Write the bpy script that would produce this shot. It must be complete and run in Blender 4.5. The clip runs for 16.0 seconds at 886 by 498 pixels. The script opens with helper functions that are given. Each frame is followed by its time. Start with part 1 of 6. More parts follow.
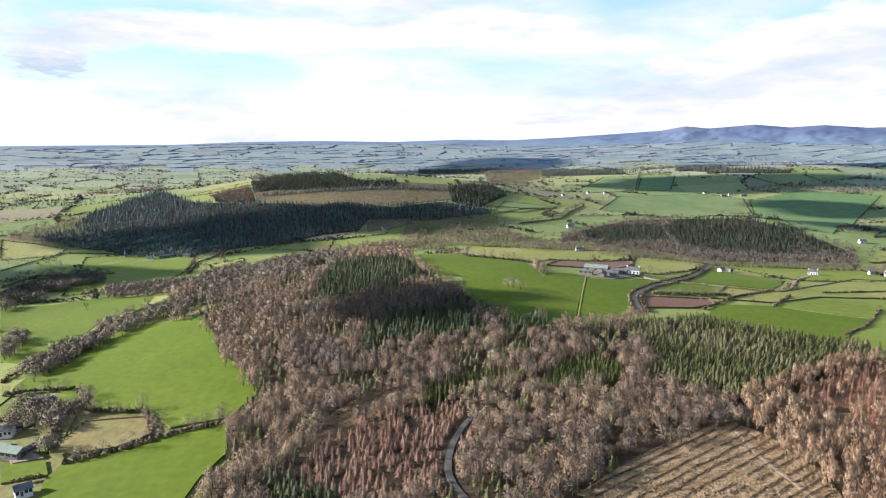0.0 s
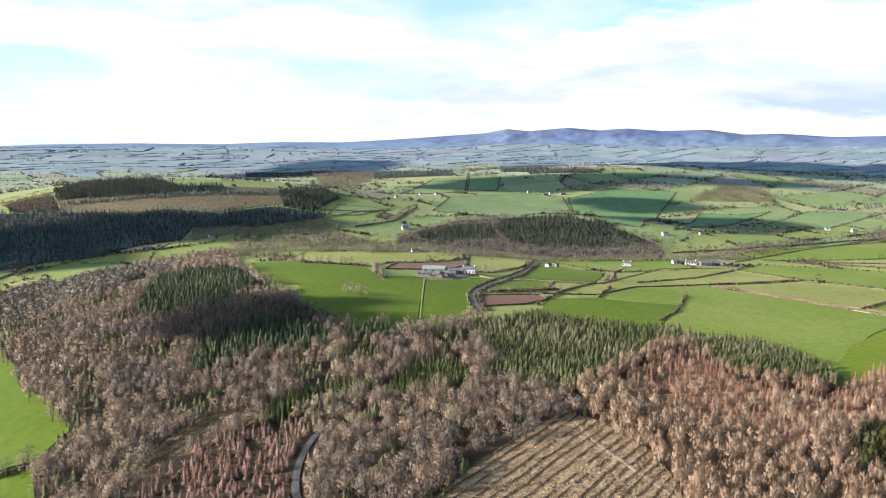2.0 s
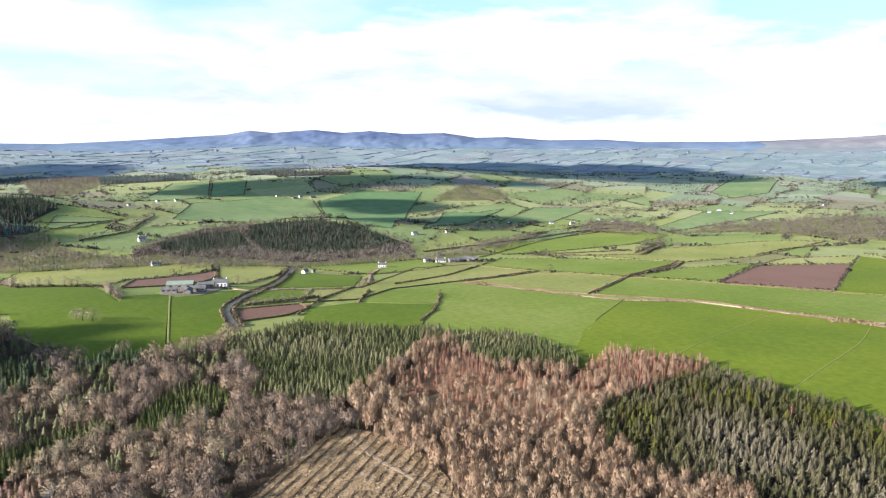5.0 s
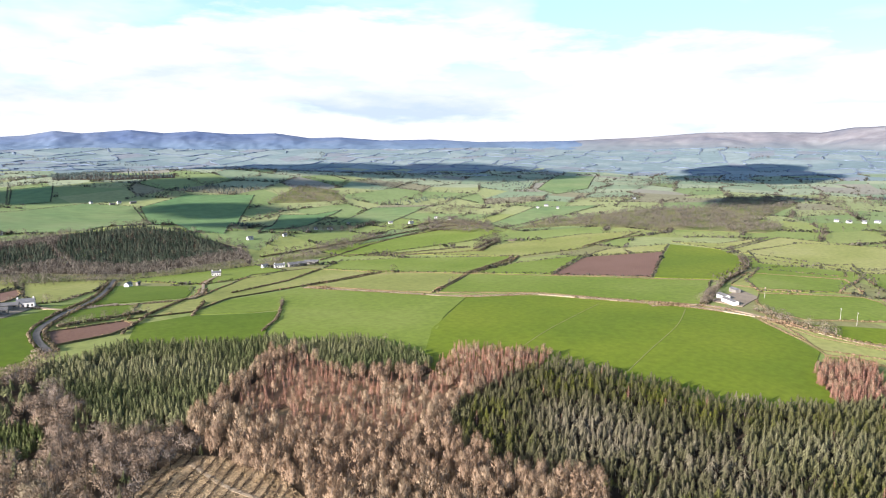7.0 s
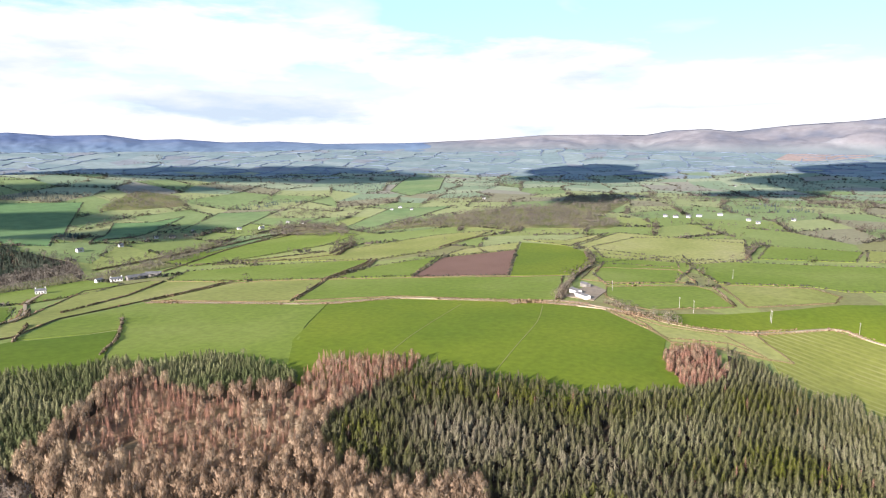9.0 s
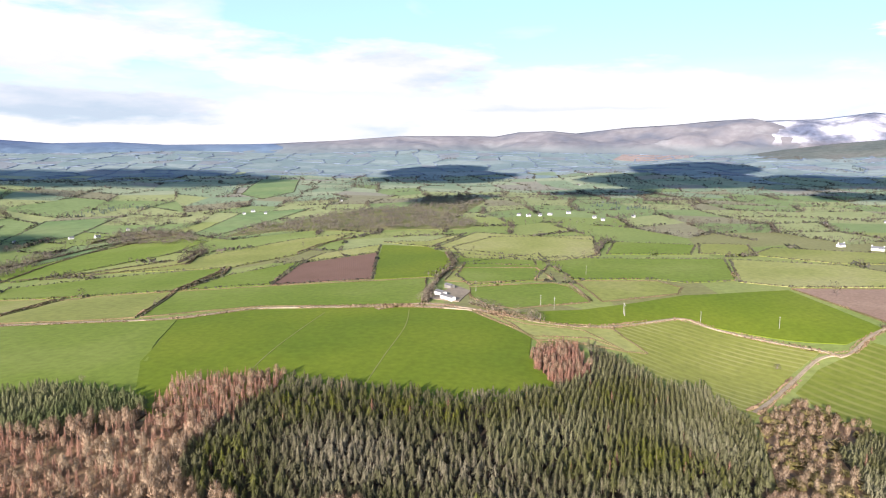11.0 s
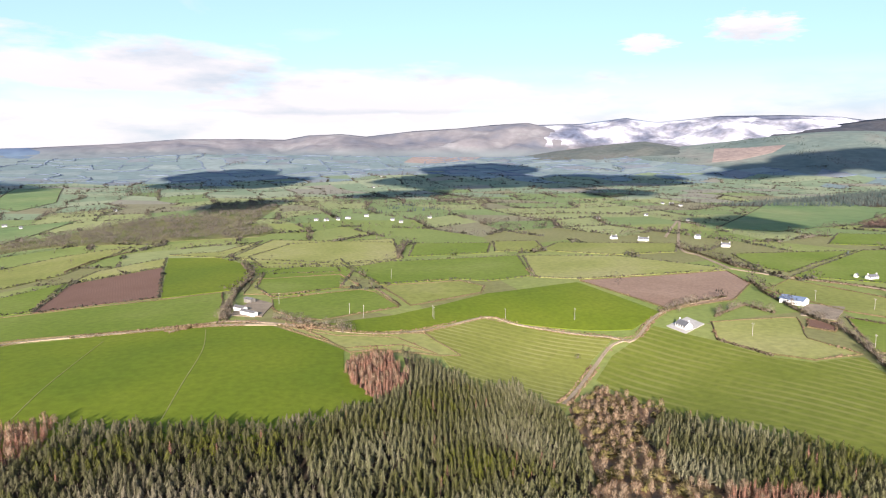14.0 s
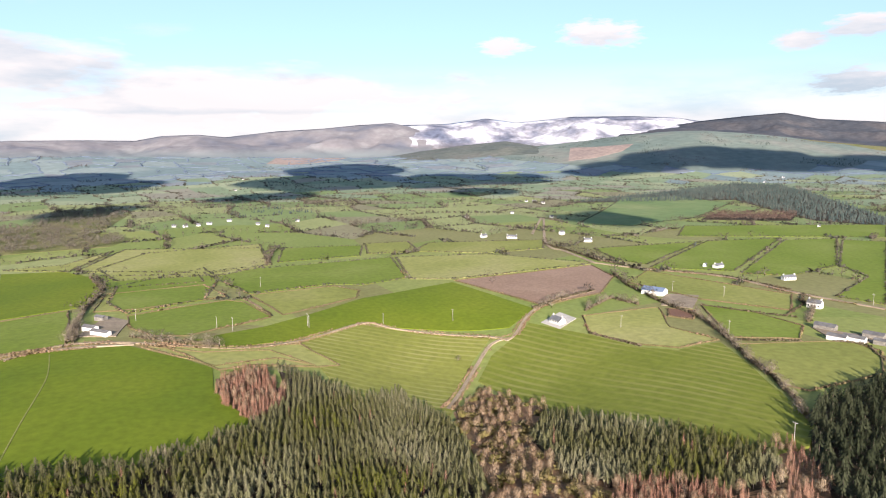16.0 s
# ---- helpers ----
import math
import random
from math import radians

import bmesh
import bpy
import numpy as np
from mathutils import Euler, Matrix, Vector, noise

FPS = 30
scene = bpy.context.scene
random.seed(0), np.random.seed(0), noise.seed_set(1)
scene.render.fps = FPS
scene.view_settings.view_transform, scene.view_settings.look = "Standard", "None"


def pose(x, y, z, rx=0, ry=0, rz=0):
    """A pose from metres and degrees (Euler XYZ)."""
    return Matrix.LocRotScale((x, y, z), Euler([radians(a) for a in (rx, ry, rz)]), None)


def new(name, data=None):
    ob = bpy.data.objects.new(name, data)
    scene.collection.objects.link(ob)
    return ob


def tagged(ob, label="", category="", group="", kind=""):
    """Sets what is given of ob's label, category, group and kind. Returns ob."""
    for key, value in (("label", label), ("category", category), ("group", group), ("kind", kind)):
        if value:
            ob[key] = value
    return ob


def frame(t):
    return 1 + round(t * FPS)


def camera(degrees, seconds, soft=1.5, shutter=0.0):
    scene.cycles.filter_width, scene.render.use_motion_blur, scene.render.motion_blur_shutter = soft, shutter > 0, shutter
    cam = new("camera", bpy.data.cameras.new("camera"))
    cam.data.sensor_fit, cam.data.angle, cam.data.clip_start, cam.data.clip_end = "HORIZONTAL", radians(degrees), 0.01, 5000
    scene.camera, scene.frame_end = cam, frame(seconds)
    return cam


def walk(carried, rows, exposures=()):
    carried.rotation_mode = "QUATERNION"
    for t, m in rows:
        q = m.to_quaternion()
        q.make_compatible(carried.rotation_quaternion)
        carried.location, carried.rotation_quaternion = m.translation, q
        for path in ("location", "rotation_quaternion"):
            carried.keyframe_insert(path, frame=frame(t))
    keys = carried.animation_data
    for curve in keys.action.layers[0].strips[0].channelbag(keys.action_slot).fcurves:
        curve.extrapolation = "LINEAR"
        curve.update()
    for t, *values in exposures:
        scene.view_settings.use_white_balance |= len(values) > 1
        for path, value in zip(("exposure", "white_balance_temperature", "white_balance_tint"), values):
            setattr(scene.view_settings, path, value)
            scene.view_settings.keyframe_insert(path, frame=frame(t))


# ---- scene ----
cam = camera(65.7, 16.0, soft=1.1)
EYE = 130.0
ROWS = [
    (0.0, 0.00, 0.00, 0.00, -0.00, -9.47, 0.22),
    (0.5, -0.56, 2.12, 0.09, -3.39, -9.45, 0.16),
    (1.0, -1.09, 4.22, 0.17, -6.99, -9.42, 0.14),
    (1.5, -1.67, 6.34, 0.24, -10.46, -9.38, 0.19),
    (2.0, -2.26, 8.54, 0.45, -13.98, -9.35, 0.13),
    (2.5, -2.78, 10.87, 0.76, -17.55, -9.32, 0.02),
    (3.0, -3.03, 13.32, 1.09, -21.12, -9.28, -0.02),
    (3.5, -2.93, 15.78, 1.38, -24.66, -9.25, -0.08),
    (4.0, -2.54, 18.22, 1.60, -28.13, -9.20, -0.14),
    (6.5, -0.01, 29.66, 1.62, -44.92, -9.18, -0.10),
    (7.0, 0.70, 32.18, 1.45, -48.48, -9.14, -0.03),
    (7.5, 1.58, 34.95, 1.28, -51.80, -9.10, -0.02),
    (8.0, 2.72, 37.82, 1.17, -54.80, -9.04, -0.03),
    (8.5, 4.12, 40.73, 1.16, -57.85, -8.98, -0.03),
    (9.0, 5.94, 43.51, 1.24, -60.91, -8.97, -0.02),
    (11.5, 17.51, 55.91, 1.65, -75.89, -8.82, -0.14),
    (12.0, 20.35, 58.11, 1.48, -78.77, -8.77, -0.11),
    (12.5, 23.64, 60.00, 1.33, -81.65, -8.71, -0.08),
    (13.0, 27.15, 61.66, 1.27, -84.51, -8.64, -0.09),
    (13.5, 30.70, 63.16, 1.22, -87.31, -8.62, -0.02),
    (14.0, 34.24, 64.56, 1.19, -90.17, -8.60, 0.06),
    (14.5, 37.73, 65.81, 1.21, -93.05, -8.59, 0.16),
    (15.0, 41.09, 66.90, 1.32, -95.91, -8.60, 0.20),
    (15.5, 44.27, 67.91, 1.46, -98.68, -8.61, 0.30),
    (16.0, 47.40, 68.84, 1.61, -101.31, -8.62, 0.34),
]
walk(cam, [(t, pose(x, y, EYE + z, 90 + pitch, roll, yaw)) for t, x, y, z, yaw, pitch, roll in ROWS], exposures=[(0.0, 1.42, 6370, 18), (3.5, 1.58, 6270, 17), (8.0, 1.55, 6370, 18), (12.5, 1.36, 6520, 19), (16.0, 1.29, 6750, 19)])

# ---- sky and sun ----
SUN_FROM = Vector((-0.942, 0.110, 0.317)).normalized()
sun = new("sun", bpy.data.lights.new("sun", "SUN"))
sun.data.energy, sun.data.angle, sun.data.color = 5.0, radians(0.6), (1.0, 0.94, 0.84)
sun.matrix_world = Matrix.Translation((-800, -300, 900)) @ (-SUN_FROM).to_track_quat("-Z", "Y").to_matrix().to_4x4()

CUMULUS = [   # bearing, height, half width and half height in degrees, greyness below
    (-29.1, 5.5, 3.8, 1.7, 0.90), (-16.9, 7.7, 19.8, 2.1, 0.20), (28.1, 4.6, 14.2, 2.6, 0.35), (8.1, 1.3, 3.8, 0.7, 0.80),
    (40.9, 7.0, 17.9, 3.3, 0.40), (45.2, 2.9, 11.8, 1.9, 0.90), (-0.2, 8.2, 11.8, 1.9, 0.20), (37.9, 7.0, 17.9, 3.5, 0.50),
    (42.0, 3.0, 10.4, 1.9, 0.90), (66.2, 5.4, 12.3, 2.6, 0.25), (53.4, 2.7, 2.8, 1.2, 0.50), (83.4, 3.7, 15.1, 2.8, 0.15),
    (113.8, 8.5, 3.4, 1.2, 0.50), (106.2, 7.7, 2.3, 0.8, 0.20), (131.6, 4.3, 3.5, 1.1, 0.90), (128.1, 7.3, 2.0, 0.8, 0.40),
    (132.0, 8.0, 2.8, 1.0, 0.50), (86.3, 4.1, 19.8, 1.8, 0.15), (83.3, 2.9, 14.2, 0.5, 0.70)]

world = bpy.data.worlds.new("sky")
scene.world = world
world.use_nodes = True
wt = world.node_tree
wt.nodes.clear()


def wn(kind, **values):
    n = wt.nodes.new(kind)
    for k, v in values.items():
        n.inputs[k].default_value = v
    return n


def wmath(op, a, b=None, clamp=False):
    n = wt.nodes.new("ShaderNodeMath")
    n.operation, n.use_clamp = op, clamp
    for i, v in enumerate((a, b)):
        if v is None:
            continue
        if isinstance(v, (int, float)):
            n.inputs[i].default_value = v
        else:
            wt.links.new(v, n.inputs[i])
    return n.outputs[0]


nishita = wt.nodes.new("ShaderNodeTexSky")
nishita.sky_type, nishita.sun_disc = "NISHITA", False
nishita.sun_elevation, nishita.sun_rotation = math.asin(SUN_FROM.z), math.atan2(SUN_FROM.x, SUN_FROM.y)
nishita.air_density, nishita.dust_density, nishita.ozone_density = 1.0, 0.4, 5.0
ray = wt.nodes.new("ShaderNodeTexCoord")
split = wt.nodes.new("ShaderNodeSeparateXYZ")
wt.links.new(ray.outputs["Generated"], split.inputs[0])
# long soft banks of cloud, denser towards the sun's side and low down
tall = wt.nodes.new("ShaderNodeMapping")
tall.inputs["Scale"].default_value = (1.0, 1.0, 4.2)
tall.inputs["Location"].default_value = (3.1, 0.4, 0.25)
wt.links.new(ray.outputs["Generated"], tall.inputs[0])
big = wn("ShaderNodeTexNoise", Scale=2.1, Detail=7.0, Roughness=0.52, Distortion=0.3)
wt.links.new(tall.outputs[0], big.inputs["Vector"])
edge = wmath("ADD", wmath("MULTIPLY", wmath("MULTIPLY", split.outputs[0], split.outputs[0]), 0.20), 0.385)
bearing = wmath("ARCTAN2", split.outputs[0], split.outputs[1])
edge = wmath("ADD", edge, wmath("MULTIPLY", wmath("MULTIPLY", wmath("SUBTRACT", bearing, radians(82)), 3.0, True), 0.3))
cover = wmath("MULTIPLY", wmath("SUBTRACT", big.outputs[0], edge), 5.5, True)
low = wmath("SUBTRACT", 1.0, wmath("MULTIPLY", wmath("SUBTRACT", split.outputs[2], 0.035), 13.0, True), True)
cover = wmath("MAXIMUM", cover, wmath("MULTIPLY", low, 0.9), True)
overhead = wmath("MULTIPLY", wmath("SUBTRACT", split.outputs[2], 0.26), 3.0, True)
cover = wmath("MULTIPLY", cover, wmath("SUBTRACT", 1.0, wmath("MULTIPLY", overhead, 0.8)), True)
fine = wn("ShaderNodeTexNoise", Scale=5.0, Detail=6.0, Roughness=0.55)
wt.links.new(tall.outputs[0], fine.inputs["Vector"])
belly = wt.nodes.new("ShaderNodeValToRGB")
belly.color_ramp.elements[0].position, belly.color_ramp.elements[0].color = 0.33, (0.69, 0.79, 0.87, 1)
belly.color_ramp.elements[1].position, belly.color_ramp.elements[1].color = 0.50, (1.0, 1.0, 1.0, 1)
wt.links.new(fine.outputs[0], belly.inputs[0])
rising = wmath("ARCSINE", split.outputs[2])
puff = wn("ShaderNodeTexNoise", Scale=9.0, Detail=7.0, Roughness=0.55)
wt.links.new(tall.outputs[0], puff.inputs["Vector"])
wisp = wn("ShaderNodeTexNoise", Scale=34.0, Detail=5.0, Roughness=0.6)
wt.links.new(tall.outputs[0], wisp.inputs["Vector"])
frayed = wmath("MULTIPLY", wmath("SUBTRACT", wisp.outputs[0], 0.5), 1.5)
ragged = wmath("ADD", wmath("MULTIPLY", wmath("SUBTRACT", puff.outputs[0], 0.5), 1.7), wmath("MULTIPLY", wmath("SUBTRACT", big.outputs[0], 0.5), 1.2))
grey = None
for c_az, c_el, c_wide, c_tall, c_grey in CUMULUS:
    u = wmath("DIVIDE", wmath("SUBTRACT", bearing, radians(c_az)), radians(c_wide))
    v = wmath("DIVIDE", wmath("SUBTRACT", rising, radians(c_el)), radians(c_tall))
    d = wmath("ADD", wmath("SUBTRACT", 1.0, wmath("SQRT", wmath("ADD", wmath("MULTIPLY", u, u), wmath("MULTIPLY", v, v)))), ragged if c_wide > 4.5 else frayed)
    d = wmath("MULTIPLY", d, 2.4, True)
    cover = wmath("MAXIMUM", cover, wmath("MULTIPLY", d, 0.97))
    under = wmath("SUBTRACT", wmath("MULTIPLY", ragged if c_wide > 4.5 else frayed, -0.9), wmath("MULTIPLY", v, 0.75))
    under = wmath("MULTIPLY", wmath("MULTIPLY", wmath("ADD", under, 0.7 if c_grey > 0.85 else 0.2), d, True), c_grey)
    grey = under if grey is None else wmath("MAXIMUM", grey, under)
shaded = wt.nodes.new("ShaderNodeMix")
shaded.data_type = "RGBA"
wt.links.new(grey, shaded.inputs["Factor"])
wt.links.new(belly.outputs[0], shaded.inputs[6])
shaded.inputs[7].default_value = (0.52, 0.66, 0.77, 1)
bright = wt.nodes.new("ShaderNodeVectorMath")
bright.operation = "SCALE"
bright.inputs["Scale"].default_value = 6.2
wt.links.new(shaded.outputs[2], bright.inputs[0])
clear = wt.nodes.new("ShaderNodeMix")       # thin high haze over the blue
clear.data_type = "RGBA"
wt.links.new(wmath("MULTIPLY", wmath("SUBTRACT", 1.0, overhead), 0.55), clear.inputs["Factor"])
deep = wt.nodes.new("ShaderNodeVectorMath")      # the clear sky between the clouds
deep.operation = "SCALE"
deep.inputs["Scale"].default_value = 1.5
wt.links.new(nishita.outputs[0], deep.inputs[0])
wt.links.new(deep.outputs[0], clear.inputs[6])
clear.inputs[7].default_value = (3.65, 5.5, 6.2, 1)
mixed = wt.nodes.new("ShaderNodeMix")
mixed.data_type = "RGBA"
wt.links.new(cover, mixed.inputs["Factor"])
wt.links.new(clear.outputs[2], mixed.inputs[6])
wt.links.new(bright.outputs[0], mixed.inputs[7])
back = wn("ShaderNodeBackground", Strength=0.066)
wt.links.new(mixed.outputs[2], back.inputs[0])
wout = wt.nodes.new("ShaderNodeOutputWorld")
wt.links.new(back.outputs[0], wout.inputs[0])

# ---- materials ----


def material(name, colours, scale=0.05, fine=1.5, rough=0.9, bump=0.0, by="noise", mottle=0.25, stripes=None, foot=None, sheer=None):
    """A matt outdoor surface. colours: two or three base colours, blended by a broad noise (or by each plant's own tint) and a fine one."""
    m = bpy.data.materials.new(name)
    m.use_nodes = True
    t = m.node_tree
    bsdf = t.nodes["Principled BSDF"]
    bsdf.inputs["Roughness"].default_value = rough
    bsdf.inputs["Specular IOR Level"].default_value = 0.15
    geo = t.nodes.new("ShaderNodeNewGeometry")
    n1 = t.nodes.new("ShaderNodeTexNoise")
    n1.inputs["Scale"].default_value, n1.inputs["Detail"].default_value = scale, 5.0
    t.links.new(geo.outputs["Position"], n1.inputs["Vector"])
    ramp = t.nodes.new("ShaderNodeValToRGB")
    els = ramp.color_ramp.elements
    lo, hi = (0.32, 0.68) if by == "noise" else (0.0, 1.0)
    els[0].position, els[0].color = lo, (*colours[0], 1)
    els[1].position, els[1].color = hi, (*colours[-1], 1)
    for i, c in enumerate(colours[1:-1]):
        e = els.new(lo + (hi - lo) * (i + 1) / (len(colours) - 1))
        e.color = (*c, 1)
    if by == "tint":
        att = t.nodes.new("ShaderNodeAttribute")
        att.attribute_name = "tint"
        t.links.new(att.outputs["Fac"], ramp.inputs[0])
    elif by == "object":
        info = t.nodes.new("ShaderNodeObjectInfo")
        t.links.new(info.outputs["Random"], ramp.inputs[0])
    else:
        t.links.new(n1.outputs[0], ramp.inputs[0])
    n2 = t.nodes.new("ShaderNodeTexNoise")
    n2.inputs["Scale"].default_value, n2.inputs["Detail"].default_value = fine, 4.0
    t.links.new(geo.outputs["Position"], n2.inputs["Vector"])
    grain = t.nodes.new("ShaderNodeMapRange")
    grain.inputs["From Min"].default_value, grain.inputs["From Max"].default_value = 0.3, 0.7
    grain.inputs["To Min"].default_value, grain.inputs["To Max"].default_value = 1 - mottle, 1 + mottle
    t.links.new(n2.outputs[0], grain.inputs[0])
    mul = t.nodes.new("ShaderNodeVectorMath")
    mul.operation = "SCALE"
    t.links.new(ramp.outputs[0], mul.inputs[0])
    t.links.new(grain.outputs[0], mul.inputs["Scale"])
    colour = mul.outputs[0]
    if stripes:     # direction in degrees, width in metres, colour
        turn, wide, pale = stripes
        lie = t.nodes.new("ShaderNodeVectorRotate")
        lie.rotation_type = "Z_AXIS"
        lie.inputs["Angle"].default_value = -radians(turn)
        t.links.new(geo.outputs["Position"], lie.inputs["Vector"])
        wave = t.nodes.new("ShaderNodeTexWave")
        wave.bands_direction = "Y"
        for k, v in (("Scale", 0.314 / wide), ("Distortion", 4.0), ("Detail", 2.0), ("Detail Scale", 0.25)):
            wave.inputs[k].default_value = v
        t.links.new(lie.outputs[0], wave.inputs["Vector"])
        fade = t.nodes.new("ShaderNodeMapRange")
        fade.inputs["From Min"].default_value, fade.inputs["From Max"].default_value, fade.inputs["To Max"].default_value = 0.5, 1.0, 0.95
        t.links.new(wave.outputs[1], fade.inputs[0])
        n3 = t.nodes.new("ShaderNodeTexNoise")
        n3.inputs["Scale"].default_value, n3.inputs["Detail"].default_value = 0.02, 3.0
        t.links.new(geo.outputs["Position"], n3.inputs["Vector"])
        weak = t.nodes.new("ShaderNodeMapRange")
        weak.inputs["From Min"].default_value, weak.inputs["From Max"].default_value = 0.35, 0.65
        weak.inputs["To Min"].default_value, weak.inputs["To Max"].default_value = 0.05, 0.65
        t.links.new(n3.outputs[0], weak.inputs[0])
        part_fade = t.nodes.new("ShaderNodeMath")
        part_fade.operation = "MULTIPLY"
        t.links.new(fade.outputs[0], part_fade.inputs[0])
        t.links.new(weak.outputs[0], part_fade.inputs[1])
        mix = t.nodes.new("ShaderNodeMix")
        mix.data_type = "RGBA"
        t.links.new(part_fade.outputs[0], mix.inputs["Factor"])
        t.links.new(colour, mix.inputs[6])
        mix.inputs[7].default_value = (*pale, 1)
        colour = mix.outputs[2]
    if foot:        # growth on the lower slopes, with painted haze on the far ranges: its colour and the heights between which it gives way
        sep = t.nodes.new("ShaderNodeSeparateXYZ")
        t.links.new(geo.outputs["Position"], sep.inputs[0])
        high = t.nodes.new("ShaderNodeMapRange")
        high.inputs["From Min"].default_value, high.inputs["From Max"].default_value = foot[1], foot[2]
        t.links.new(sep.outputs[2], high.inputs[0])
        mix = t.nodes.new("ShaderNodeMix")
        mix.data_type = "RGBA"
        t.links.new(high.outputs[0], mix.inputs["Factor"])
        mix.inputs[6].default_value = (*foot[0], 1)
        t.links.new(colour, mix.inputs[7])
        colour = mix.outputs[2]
    t.links.new(colour, bsdf.inputs["Base Color"])
    if sheer:       # sprays of twigs too fine to build one by one: how much of the spray is twig
        n4 = t.nodes.new("ShaderNodeTexNoise")
        n4.inputs["Scale"].default_value, n4.inputs["Detail"].default_value = 6.0, 2.0
        t.links.new(geo.outputs["Position"], n4.inputs["Vector"])
        solid = t.nodes.new("ShaderNodeMapRange")
        solid.inputs["From Min"].default_value, solid.inputs["From Max"].default_value = 0.3, 0.7
        solid.inputs["To Min"].default_value, solid.inputs["To Max"].default_value = sheer - 0.35, sheer + 0.35
        t.links.new(n4.outputs[0], solid.inputs[0])
        t.links.new(solid.outputs[0], bsdf.inputs["Alpha"])
    if bump:
        b = t.nodes.new("ShaderNodeBump")
        b.inputs["Strength"].default_value, b.inputs["Distance"].default_value = 1.0, bump
        t.links.new(n2.outputs[0], b.inputs["Height"])
        t.links.new(b.outputs[0], bsdf.inputs["Normal"])
    return m


